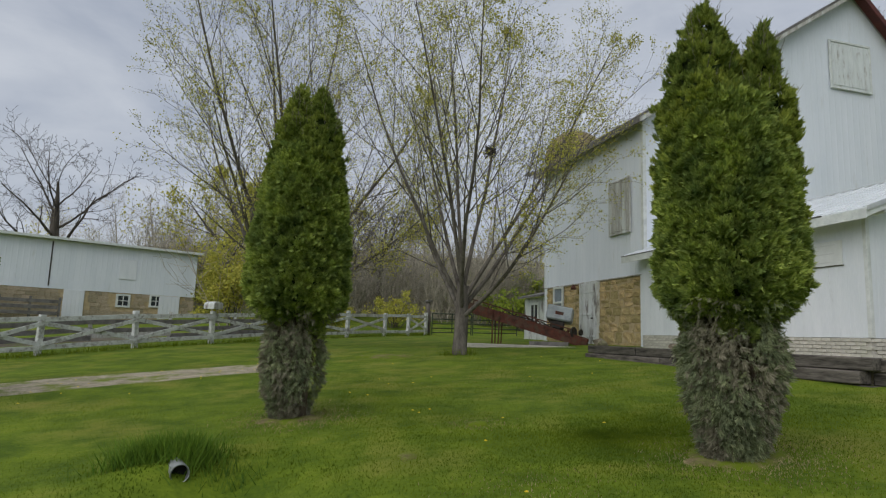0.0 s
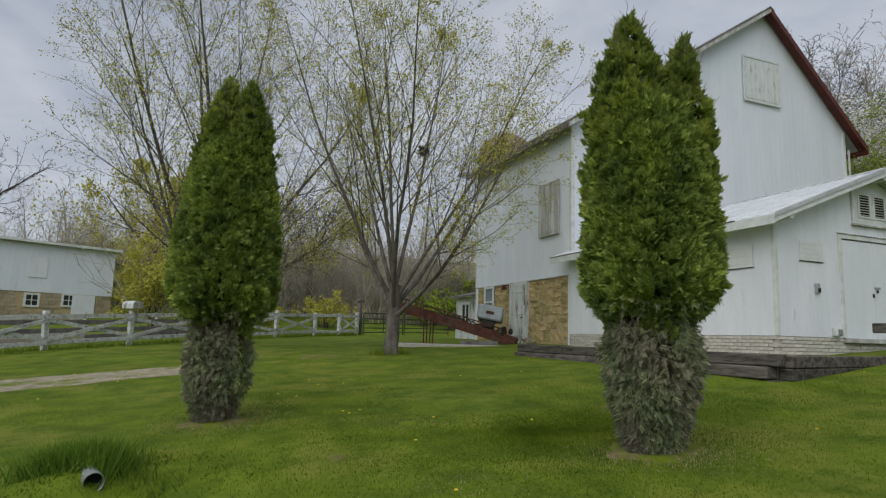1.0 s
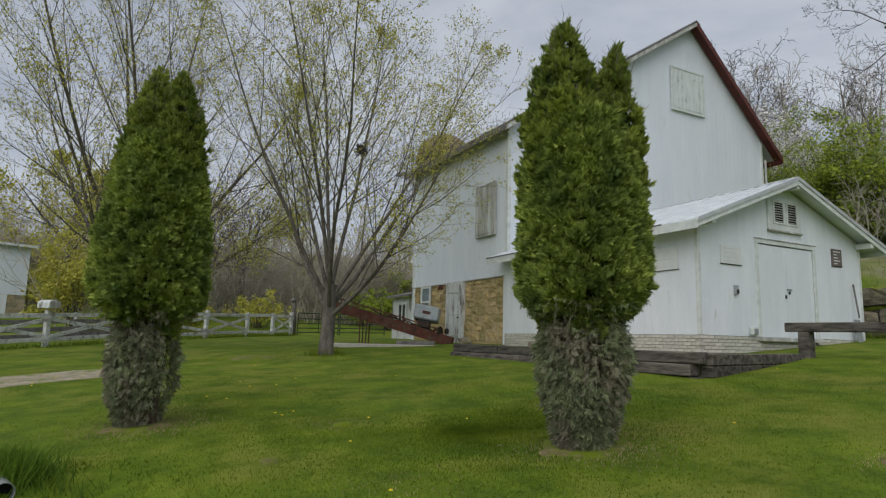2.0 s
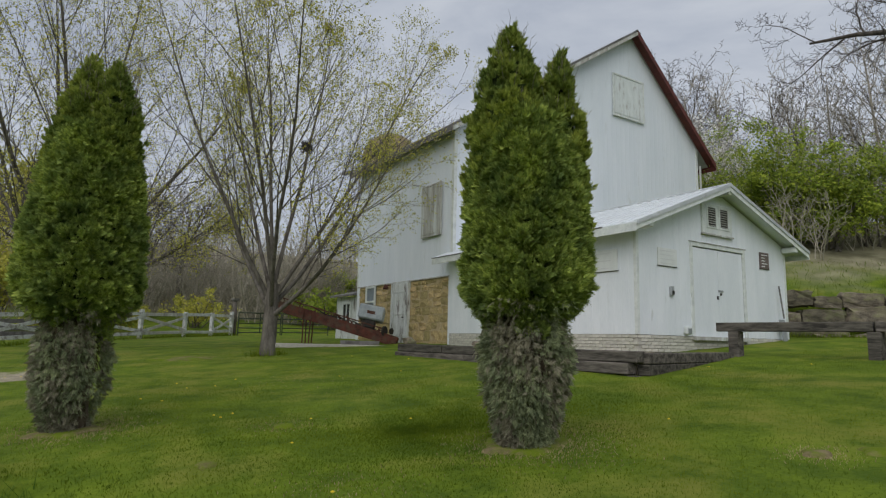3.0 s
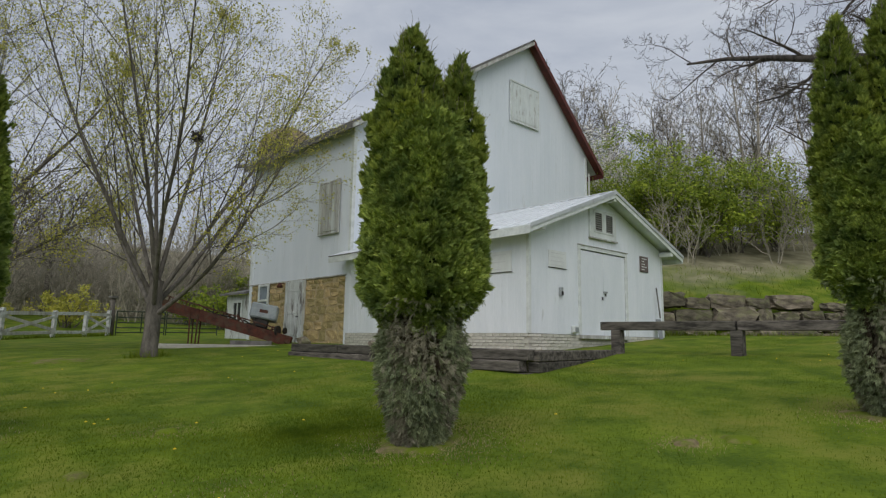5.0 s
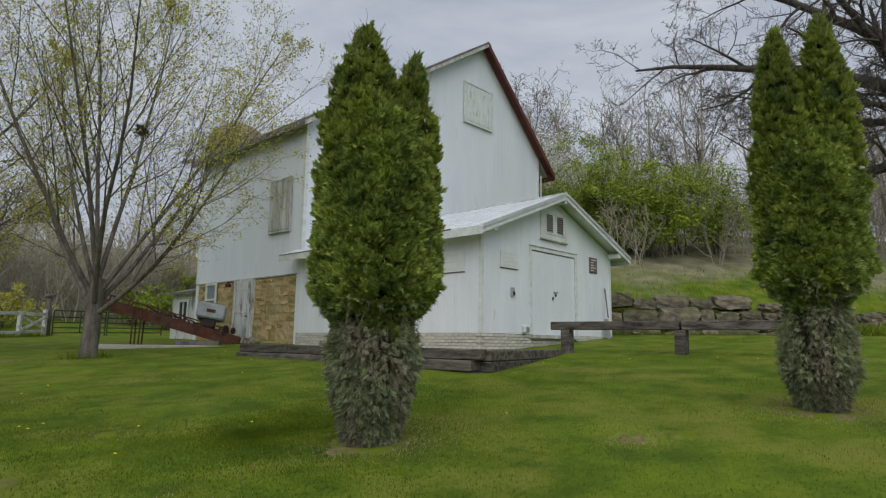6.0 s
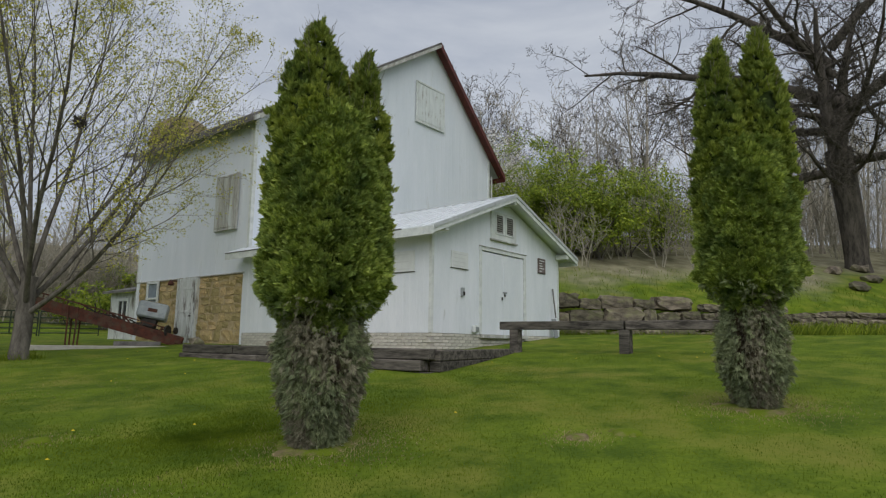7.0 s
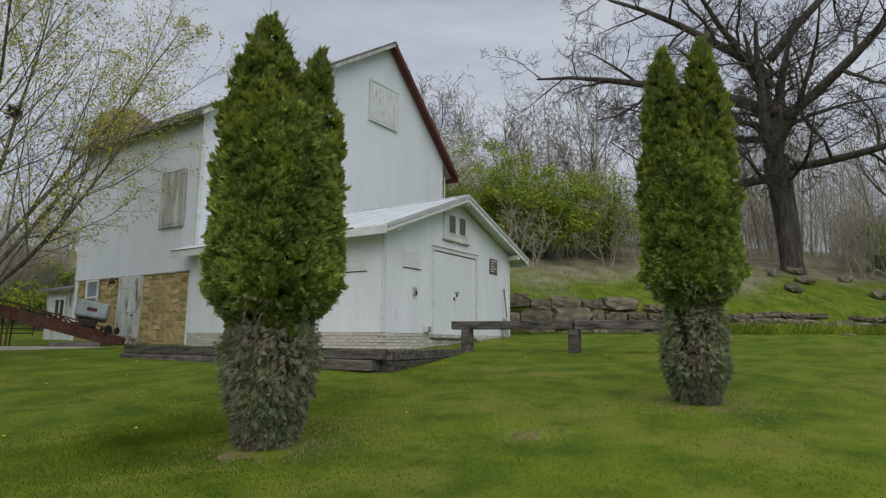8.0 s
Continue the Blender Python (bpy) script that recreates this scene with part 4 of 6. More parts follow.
# ---- trees ----
def grow(rnd, p, d, length, r, level, spec, tubes, tips):
    """One branch and, from it, the next order of branches."""
    if level and "crown" in spec:
        # stay inside the rounded outline of the crown
        cz, wide, tall = spec["crown"]
        for _ in range(9):
            e = p + d * length * 1.05
            inside = (e.x * e.x + e.y * e.y) / (wide * wide) + ((e.z - cz) / tall) ** 2 < 1
            if not inside:
                length *= 0.85
            elif level == 1:
                length *= 1.12
    n = 6 if level < 2 else 3
    pts, rad = [p.copy()], [r]
    step = length / n
    for i in range(n):
        w = spec["wander"][level]
        d = (d + Vector((rnd.uniform(-w, w), rnd.uniform(-w, w), rnd.uniform(-w, w) + spec["up"][level]))).normalized()
        p = p + d * step
        pts.append(p.copy())
        rad.append(r * (1 - (1 - spec["taper"][level]) * (i + 1) / n))
    tubes.append((pts, rad, level))
    if level + 1 >= len(spec["kids"]) + 1 or level >= len(spec["kids"]):
        tips.append(pts)
        return
    kids = spec["kids"][level]
    turn = rnd.uniform(0, 6.28)
    for k in range(kids):
        q = spec["start"][level] + (1 - spec["start"][level]) * (k + rnd.uniform(0.2, 0.9)) / kids
        j = min(n - 1, int(q * n))
        f = q * n - j
        b = pts[j].lerp(pts[j + 1], f)
        ax = (pts[j + 1] - pts[j]).normalized()
        turn += 2.4 + rnd.uniform(-0.5, 0.5)
        u = ax.orthogonal().normalized()
        u = Matrix.Rotation(turn, 3, ax) @ u
        lo, hi = spec["angle"][level]
        a = radians(hi + (lo - hi) * (k + rnd.random()) / kids if level == 0 and "crown" in spec else rnd.uniform(lo, hi))
        nd = (ax * math.cos(a) + u * math.sin(a)).normalized()
        ln = length * spec["ratio"][level] * rnd.uniform(0.7, 1.15) * (1.1 - 0.45 * q)
        nr = (rad[j] + (rad[j + 1] - rad[j]) * f) * spec["thin"][level]
        grow(rnd, b, nd, ln, max(nr, spec["least"]), level + 1, spec, tubes, tips)


def tubes_mesh(tubes, sides=(9, 7, 5, 3, 3, 3)):
    verts, faces = [], []
    for pts, rad, level in tubes:
        v, f = tube(pts, rad, sides[level], False)
        o = len(verts)
        verts += v
        faces += [tuple(i + o for i in q) for q in f]
    return verts, faces


def leaf_mesh(tips, rnd, per, size, scatter, droop=0.0, along=0.3):
    verts, faces = [], []
    for pts in tips:
        for _ in range(per if isinstance(per, int) else (1 if rnd.random() < per else 0)):
            q = along + (1 - along) * rnd.random()
            j = min(len(pts) - 2, int(q * (len(pts) - 1)))
            p = pts[j].lerp(pts[j + 1], q * (len(pts) - 1) - j) + Vector([rnd.uniform(-scatter, scatter) for _ in range(3)])
            a = Vector([rnd.uniform(-1, 1) for _ in range(3)]) + Vector((0, 0, -droop))
            a.normalize()
            b = a.orthogonal().normalized()
            b = Matrix.Rotation(rnd.uniform(0, 6.28), 3, a) @ b
            s = size * rnd.uniform(0.6, 1.4)
            o = len(verts)
            verts += [p, p + a * s * 0.5 + b * s * 0.36, p + a * s, p + a * s * 0.5 - b * s * 0.36]
            faces.append((o, o + 1, o + 2, o + 3))
    return verts, faces


def tree(name, at, seed, spec, trunk, r, lean, bark, label, leaf=None, per=0, size=0.07, scatter=0.08, sink=0.1, category="tree"):
    rnd = random.Random(seed)
    t = thing(name, (at[0], at[1], ground_z(*at) - sink), 0, label, category)
    tubes, tips = [], []
    grow(rnd, Vector((0, 0, 0)), Vector(lean).normalized(), trunk, r, 0, spec, tubes, tips)
    # flare at the root
    pts, rad, _ = tubes[0]
    root, first = pts[0].copy(), pts[1].copy()
    base_r = rad[0]
    pts[0:1] = [root, root.lerp(first, 0.3), root.lerp(first, 0.55), root.lerp(first, 0.8)]
    rad[0:1] = [base_r * 1.28, base_r * 1.16, base_r * 1.07, base_r * 1.02]
    v, f = tube(pts, rad, 14, False)
    raw("trunk", v, f, bark, t, smooth=True)
    for lev, nm in ((1, "limb"),):
        for p2, r2, l2 in [q for q in tubes if q[2] == lev]:
            v, f = tube(p2, r2, 8, False)
            raw(nm, v, f, bark, t, smooth=True)
    v, f = tubes_mesh([q for q in tubes if q[2] > 1])
    tagged(raw("branchwork", v, f, bark, t), kind="stuff")
    if leaf:
        v, f = leaf_mesh(tips, rnd, per, size, scatter)
        raw("leaves", v, f, leaf, t, "sparse young yellow-green leaves")
    return t, tips


MAPLE = dict(kids=(10, 11, 8, 5), start=(0.50, 0.16, 0.12, 0.1), angle=((5, 62), (16, 44), (20, 48), (22, 55)), ratio=(4.6, 0.50, 0.52, 0.5),
             thin=(0.37, 0.44, 0.52, 0.6), taper=(0.85, 0.16, 0.28, 0.4, 0.5), wander=(0.07, 0.085, 0.11, 0.15, 0.2), up=(0.02, 0.045, 0.075, 0.07, 0.03),
             least=0.0036, crown=(5.4, 5.7, 5.5))
tree("maple_tree", (-5.28, 7.05), 5, MAPLE, 1.9, 0.19, (0.02, 0.0, 1), BARK, "many-stemmed young maple with sparse yellow-green spring leaves", SPRING_LEAF, 11, 0.046, 0.10)
TALL = dict(MAPLE, kids=(10, 10, 8, 5), ratio=(4.4, 0.48, 0.50, 0.5), crown=(7.0, 5.8, 6.6), least=0.005)
tree("maple_tree", (-9.5, 12.6), 8, TALL, 2.1, 0.27, (-0.06, 0.02, 1), BARK, "tall spreading maple in young leaf behind the fence line", SPRING_LEAF, 9, 0.054, 0.12)
YOUNG = dict(MAPLE, kids=(8, 8, 6, 3), ratio=(1.1, 0.55, 0.5, 0.5), start=(0.3, 0.2, 0.2, 0.2), angle=((35, 75), (25, 55), (25, 55), (25, 55)), least=0.008)
tree("field_tree", (-13.6, 41.0), 15, YOUNG, 8.0, 0.40, (0.05, 0, 1), BARK, "mossy field tree with fresh yellow-green leaves", SPRING_LEAF, 5, 0.20, 0.3)
OAK = dict(kids=(3, 9, 8, 5, 3), start=(0.9, 0.18, 0.2, 0.2, 0.2), angle=((8, 26), (30, 80), (30, 75), (30, 70), (30, 70)), ratio=(2.0, 0.55, 0.5, 0.5, 0.5),
           thin=(0.62, 0.46, 0.5, 0.55, 0.6), taper=(1.22, 0.20, 0.25, 0.3, 0.4, 0.5), wander=(0.03, 0.13, 0.30, 0.36, 0.36, 0.3), up=(0.05, 0.05, 0.03, 0.01, 0.0, 0.0), least=0.012)
LIMB = dict(kids=(9, 8, 6, 4), start=(0.22, 0.15, 0.2, 0.2), angle=((30, 80), (30, 75), (30, 70), (30, 70)), ratio=(0.42, 0.5, 0.5, 0.5),
            thin=(0.5, 0.52, 0.55, 0.6), taper=(0.18, 0.25, 0.3, 0.4, 0.5), wander=(0.20, 0.30, 0.36, 0.36, 0.3), up=(0.045, 0.02, 0.0, 0.0, 0.0), least=0.012)
oak, _ = tree("oak_tree", (25.1, -5.6), 3, OAK, 6.2, 0.50, (-0.02, 0.03, 1), OAK_BARK, "huge bare gnarled oak with long crooked limbs", sink=0.3)
for k, (z, way, ln, r) in enumerate((
        (5.3, (-0.25, 1.0, -0.10), 12.5, 0.26), (8.6, (-0.2, 0.9, 0.46), 13.5, 0.34), (7.2, (0.1, 0.9, 0.15), 10.0, 0.22), (10.5, (-0.2, 0.8, 0.75), 12.0, 0.28),
        (5.6, (-0.3, -0.9, 0.05), 10.0, 0.24), (8.0, (-0.2, -0.85, 0.40), 13.0, 0.30), (6.8, (-0.9, -0.35, 0.25), 8.0, 0.2), (10.0, (-0.7, 0.3, 0.6), 9.0, 0.22), (11.5, (-0.1, -0.7, 0.7), 11.0, 0.26),
        (4.4, (-0.8, 0.5, 0.05), 6.0, 0.13), (4.8, (-0.7, -0.6, 0.0), 6.0, 0.13), (6.0, (-0.9, 0.1, 0.1), 5.5, 0.13), (7.6, (-0.6, 0.75, 0.2), 8.0, 0.17))):
    limb_rnd = random.Random(640 + k)
    tubes, tips = [], []
    grow(limb_rnd, Vector((-0.02 * z, 0.03 * z, z)), Vector(way).normalized(), ln, r, 0, LIMB, tubes, tips)
    v, f = tube(tubes[0][0], tubes[0][1], 9, False)
    raw("limb", v, f, OAK_BARK, oak, smooth=True)
    v, f = tubes_mesh([q for q in tubes if q[2] > 0], (7, 6, 4, 3, 3))
    tagged(raw("branchwork", v, f, OAK_BARK, oak), kind="stuff")
LONE = dict(kids=(10, 7, 5, 3), start=(0.30, 0.25, 0.2, 0.2), angle=((25, 62), (25, 60), (30, 60), (30, 60)), ratio=(0.8, 0.5, 0.5, 0.5), thin=(0.42, 0.52, 0.55, 0.6),
            taper=(0.16, 0.25, 0.3, 0.35, 0.5), wander=(0.05, 0.20, 0.28, 0.32, 0.3), up=(0.05, 0.06, 0.04, 0.0, 0.0), least=0.016)
for k, (az, d, hgt, r) in enumerate(((38.5, 46, 8.5, 0.26), (35.2, 50, 9.5, 0.30), (31.5, 48, 7.5, 0.24), (27.0, 52, 8.5, 0.28), (62.0, 52, 12.5, 0.34), (20.5, 46, 8.0, 0.26),
                                      (83.0, 44, 7.0, 0.26), (80.0, 48, 7.5, 0.28), (-3.0, 44, 9.0, 0.32), (9.5, 50, 8.0, 0.30))):
    tree("bare_tree", (EYE[0] + math.cos(radians(az)) * d, EYE[1] + math.sin(radians(az)) * d), 700 + k, LONE, hgt, r, (0.03, 0, 1), BARK, "bare crooked grey tree at the edge of the woods", sink=0.3)
tree("bare_tree", (-26.6, 47.5), 21, LONE, 10.5, 0.55, (0, 0, 1), OAK_BARK, "bare dark tree on the hill above the long barn", sink=0.3)

# ---- far woods, brush and hillside ----
WOOD = dict(kids=(12, 6, 4), start=(0.35, 0.25, 0.2), angle=((20, 55), (25, 55), (25, 60)), ratio=(0.42, 0.5, 0.5),
            thin=(0.45, 0.5, 0.6), taper=(0.3, 0.3, 0.35, 0.5), wander=(0.06, 0.14, 0.2, 0.25), up=(0.03, 0.08, 0.06, 0.02), least=0.014)


def wood_variants(n):
    out = []
    for k in range(n):
        rnd = random.Random(100 + k)
        tubes, tips = [], []
        grow(rnd, Vector((0, 0, -0.5)), Vector((rnd.uniform(-0.1, 0.1), rnd.uniform(-0.1, 0.1), 1)).normalized(), 9.0, 0.11, 0, WOOD, tubes, tips)
        v, f = tubes_mesh(tubes, (5, 3, 3, 3))
        lv, lf = leaf_mesh(tips[::2], rnd, 1, 0.26, 0.3)
        out.append((np.array([tuple(q) for q in v]), np.array(f), np.array([tuple(q) for q in lv]), np.array(lf)))
    return out


def scattered(name, variants, places, mat, label, category):
    vs, fs, o = [], [], 0
    for k, (x, y, s, turn) in enumerate(places):
        v, f = variants[k % len(variants)]
        c, n = math.cos(turn), math.sin(turn)
        w = np.stack([v[:, 0] * c - v[:, 1] * n, v[:, 0] * n + v[:, 1] * c, v[:, 2]], 1) * s + np.array([x, y, ground_z(x, y)])
        vs.append(w)
        fs.append(f + o)
        o += len(v)
    ob = raw(name, np.concatenate(vs).tolist(), np.concatenate(fs).tolist(), mat)
    return tagged(ob, label, category, kind="stuff")


def clear_of_buildings(x, y):
    return not (-2 < x < 14 and 5 < y < 20) and not (-34 < x < -11 and 28 < y < 45) and math.hypot(x - 25.1, y + 5.6) > 3


rnd = random.Random(77)
places = []
while len(places) < 330:
    az = radians(rnd.uniform(-18, 122))
    if len(places) > 260:
        az = radians(rnd.uniform(-20, 14))
    d = rnd.uniform(50, 125) if rnd.random() < 0.85 else rnd.uniform(40, 52)
    x, y = EYE[0] + math.cos(az) * d, EYE[1] + math.sin(az) * d
    if clear_of_buildings(x, y) and ground_z(x, y) > 2.2:
        places.append((x, y, rnd.uniform(0.7, 1.25), rnd.uniform(0, 6.28)))
woods = wood_variants(7)
budding = [p for k, p in enumerate(places) if p[1] > 24 and k % 5 < 3]
scattered("spring_buds", [w[2:] for w in woods], budding, SPRING_LEAF, "thin yellow-green haze of opening buds in the woods", "foliage")
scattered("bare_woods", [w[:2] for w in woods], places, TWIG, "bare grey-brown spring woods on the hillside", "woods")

SAPLING = dict(kids=(9, 5), start=(0.1, 0.15), angle=((15, 60), (20, 60)), ratio=(0.55, 0.5), thin=(0.5, 0.6), taper=(0.3, 0.4, 0.5),
               wander=(0.16, 0.22, 0.28), up=(0.03, 0.05, 0.02), least=0.007)
brush = []
for k in range(6):
    r2 = random.Random(300 + k)
    tubes, tips = [], []
    for _ in range(7):
        grow(r2, Vector((r2.uniform(-0.7, 0.7), r2.uniform(-0.7, 0.7), -0.15)), Vector((r2.uniform(-0.4, 0.4), r2.uniform(-0.4, 0.4), 1)).normalized(), r2.uniform(1.8, 3.2), 0.022, 0, SAPLING, tubes, tips)
    v, f = tubes_mesh(tubes, (3, 3, 3))
    brush.append((np.array([tuple(q) for q in v]), np.array(f)))
places = []
while len(places) < 330:
    if rnd.random() < 0.62:
        x, y = rnd.uniform(-22, 14), rnd.uniform(23, 60)
        ok = ground_z(x, y) > 0.25 or (x < -7 and y > 22)
    else:
        x, y = rnd.uniform(12, 40), rnd.uniform(-22, 22)
        ok = 0.66 * x + 0.75 * y - 6.0 > 4.6
    if ok and clear_of_buildings(x, y) and not (x < -10.5 and y < 46) and not (x > -5 and x < 12 and y < 36) and not (-9 < x < 2 and y < 27):
        places.append((x, y, rnd.uniform(0.7, 1.5) * (1.0 if x > 12 else 1.5), rnd.uniform(0, 6.28)))
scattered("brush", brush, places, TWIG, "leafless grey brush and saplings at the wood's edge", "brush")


def shrub(at, size, seed, leaf, count, label, leaf_size=0.13, stems=9, lift=0.25):
    """Stems and a broken crown of small leaves in clumps."""
    rnd = random.Random(seed)
    t = thing("shrub", (at[0], at[1], ground_z(*at)), 0, label, "shrub")
    verts, faces = [], []
    clumps = []
    for k in range(stems):
        a = rnd.uniform(0, 6.28)
        q = rnd.uniform(0.3, 0.95)
        top = Vector((math.cos(a) * size[0] * q, math.sin(a) * size[1] * q, size[2] * rnd.uniform(0.55, 1.0) * (1.1 - 0.45 * q)))
        mid = top * 0.5 + Vector((rnd.uniform(-0.2, 0.2), rnd.uniform(-0.2, 0.2), 0.15))
        v, f = tube([Vector((rnd.uniform(-0.3, 0.3), rnd.uniform(-0.3, 0.3), -0.1)), mid, top], [0.04, 0.026, 0.008], 5, False)
        raw("stem", v, f, BARK, t)
        for _ in range(7):
            c = mid.lerp(top, rnd.random()) + Vector([rnd.gauss(0, 0.22 * s) for s in size])
            if c.z > size[2] * lift * 0.6:
                clumps.append((c, rnd.uniform(0.10, 0.24) * max(size)))
    while len(faces) < count:
        c, r = rnd.choice(clumps)
        dv = Vector([rnd.gauss(0, 1) for _ in range(3)])
        dv *= r * rnd.random() ** 0.5 / max(0.2, dv.length)
        p = c + Vector((dv.x, dv.y, dv.z * 0.75))
        if p.z < 0.15:
            continue
        a = Vector([rnd.uniform(-1, 1) for _ in range(3)]).normalized()
        b = a.orthogonal().normalized()
        s = leaf_size * rnd.uniform(0.5, 1.4)
        o = len(verts)
        verts += [p, p + a * s * 0.5 + b * s * 0.36, p + a * s, p + a * s * 0.5 - b * s * 0.36]
        faces.append((o, o + 1, o + 2, o + 3))
    raw("leaves", verts, faces, leaf, t)
    return t


def seen_from_eye(az, d):
    return (EYE[0] + math.cos(radians(az)) * d, EYE[1] + math.sin(radians(az)) * d)


# green thicket on the bank, blossom behind it
for k, (az, d, sx, sz, n) in enumerate(((30.5, 29, 2.2, 3.6, 7000), (27.5, 28.5, 2.4, 4.0, 9000), (24.5, 28, 2.3, 3.6, 8000), (22.0, 29.5, 2.4, 3.8, 7000), (19.0, 31, 2.6, 4.6, 7000),
                                       (28.8, 33, 2.8, 5.0, 7000), (33.0, 31, 2.0, 3.2, 5000), (13.5, 40, 2.8, 4.0, 4500), (-1.5, 41, 2.4, 3.0, 4000), (-5.0, 40, 2.6, 3.4, 4000))):
    shrub(seen_from_eye(az, d), (sx, sx, sz), 400 + k, BUSH_LEAF, n, "fresh green leafy shrub on the grassy bank")
for k, (az, d, s) in enumerate(((33.6, 37, 2.6), (31.0, 38, 2.4), (35.5, 39, 2.4))):
    shrub(seen_from_eye(az, d), (s, s, 5.6), 450 + k, BLOSSOM, 3600, "white-blossoming shrub at the wood's edge", 0.16)
for k, (az, d, sx, sz, n) in enumerate(((92.6, 37, 2.6, 5.0, 8000), (94.6, 50, 2.6, 4.0, 5000), (89.0, 34, 1.8, 2.4, 3500), (85.0, 36, 1.8, 2.2, 2200), (78.5, 40, 2.0, 2.0, 2200), (98.5, 54, 3.4, 4.5, 4000), (104.0, 56, 3.4, 4.0, 4000), (108.0, 60, 3.4, 4.5, 3500))):
    shrub(seen_from_eye(az, d), (sx, sx, sz), 500 + k, SPRING_LEAF, n, "yellow-green leafing shrub beyond the fence", 0.15)
for k, (az, d, sx, sz, n) in enumerate(((67.0, 43, 2.2, 3.0, 1500), (69.5, 46, 1.8, 2.6, 1200), (66.5, 52, 2.6, 4.2, 3500), (68.5, 56, 3.0, 4.0, 3500), (64.5, 50, 2.2, 3.2, 3000), (73.0, 58, 3.0, 3.6, 2600), (80.0, 60, 3.0, 3.4, 2600))):
    shrub(seen_from_eye(az, d), (sx, sx, sz), 540 + k, BUSH_LEAF, n, "pale green brush on the far slope", 0.2)

# dark squirrel nest in the maple
lump_rnd = random.Random(4)
nest_v, nest_f = [], []
for k in range(160):
    a = Vector([lump_rnd.gauss(0, 1) for _ in range(3)]).normalized() * 0.10
    b = a + Vector([lump_rnd.uniform(-0.14, 0.14) for _ in range(3)])
    tv, tf = tube([a, b], [0.008, 0.005], 3, False)
    o = len(nest_v)
    nest_v += tv
    nest_f += [tuple(i + o for i in q) for q in tf]
nest = raw("twig_nest", nest_v, nest_f, OAK_BARK)
nest.location = (-4.98, 5.86, 4.43)
tagged(nest, "small dark twig nest lodged in the maple's branches", "nest")

# ---- railway-tie edging in front of the shed ----
def tie_wall():
    rnd = random.Random(12)
    w = thing("tie_edging", (0, 0, 0), 0, "low edging of weathered dark railway ties", "edging")
    a, b = Vector((-2.36, -2.02, 0)), Vector((-2.78, 4.70, 0))
    d = b - a
    for z, cuts, off in ((-0.40, (0.0, 0.39, 0.74, 1.0), 0.0), (-0.585, (0.02, 0.30, 0.62, 1.01), -0.045), (-0.77, (0.0, 0.5, 1.0), 0.0)):
        for q0, q1 in zip(cuts, cuts[1:]):
            p, e = a + d * (q0 + 0.001), a + d * (q1 - 0.001)
            o = Vector((off + rnd.uniform(-0.012, 0.012), 0, z + rnd.uniform(-0.008, 0.008)))
            bm = beam(p + o, e + o, 0.23, 0.175, 0.014)
            bmesh.ops.subdivide_edges(bm, edges=[q for q in bm.edges if q.calc_length() > 1.0], cuts=6)
            for v in bm.verts:
                v.co += Vector([0.008 * noise.noise(v.co * 3.0 + Vector((k * 7, 0, 0))) for k in range(3)])
            part("tie", bm, TIE, w)
    # the short return towards the door
    for z, x1 in ((-0.42, 0.85), (-0.60, 0.2)):
        bm = beam((-2.30, -2.0, z), (x1, -1.42 - 0.2 * (0.85 - x1), z + 0.02), 0.2, 0.17, 0.014)
        part("tie", bm, TIE, w)
    return w


tie_wall()


def terrace():
    """Level fill between the ties and the shed."""
    outline = [(-2.27, -1.86), (0.7, -1.30), (0.7, 0.015), (-0.02, 0.015), (-0.02, 4.6), (-2.7, 4.6)]
    bm = bmesh.new()
    top = [bm.verts.new((x, y, -0.36)) for x, y in outline]
    low = [bm.verts.new((x, y, -0.95)) for x, y in outline]
    bm.faces.new(top)
    for i in range(len(outline)):
        j = (i + 1) % len(outline)
        bm.faces.new((top[i], low[i], low[j], top[j]))
    bmesh.ops.recalc_face_normals(bm, faces=bm.faces[:])
    return tagged(part("terrace", bm, GRAVEL), "thin grass and gravel terrace beside the shed", "terrace", kind="structure")


terrace()


def lump(size, seed, mat, name, at, label, category, group=""):
    rnd = random.Random(seed)
    bm = bmesh.new()
    bmesh.ops.create_icosphere(bm, subdivisions=2, radius=0.5)
    for v in bm.verts:
        v.co = Vector((v.co.x * size[0], v.co.y * size[1], v.co.z * size[2])) * (1 + 0.5 * noise.noise(v.co * 2.4 + Vector((seed, 0, 0))))
    ob = part(name, bm, mat)
    ob.location = at
    return tagged(ob, label, category, group)


lump((0.32, 0.26, 0.22), 3, WALL_STONE, "rock", (-2.72, 4.45, -0.25), "grey rock lying on the tie edging", "rock")
lump((0.16, 0.14, 0.13), 6, WALL_STONE, "rock", (-2.55, 2.02, -0.28), "small dark rock on the tie edging", "rock")


# ---- timber rail ----
def timber_rail():
    r = thing("timber_rail", (0, 0, 0), 0, "low dark timber rail on squat square posts", "fence")
    p1, p2, p3 = Vector((1.08, -1.43, 0)), Vector((1.40, -3.69, 0)), Vector((1.70, -5.85, 0))
    for p in (p1, p2, p3):
        g = ground_z(p.x, p.y)
        part("post", box(p.x - 0.10, p.y - 0.10, g - 0.3, p.x + 0.10, p.y + 0.10, 0.078, 0.012), TIE, r)
    d = (p2 - p1).normalized()
    for a, b in ((p1 - d * 0.34, p2 - d * 0.02), (p2 + d * 0.02, p3 + d * 0.25)):
        part("rail", beam(a + Vector((0, 0, 0.165)), b + Vector((0, 0, 0.165)), 0.17, 0.17, 0.012), TIE, r)
    return r


timber_rail()


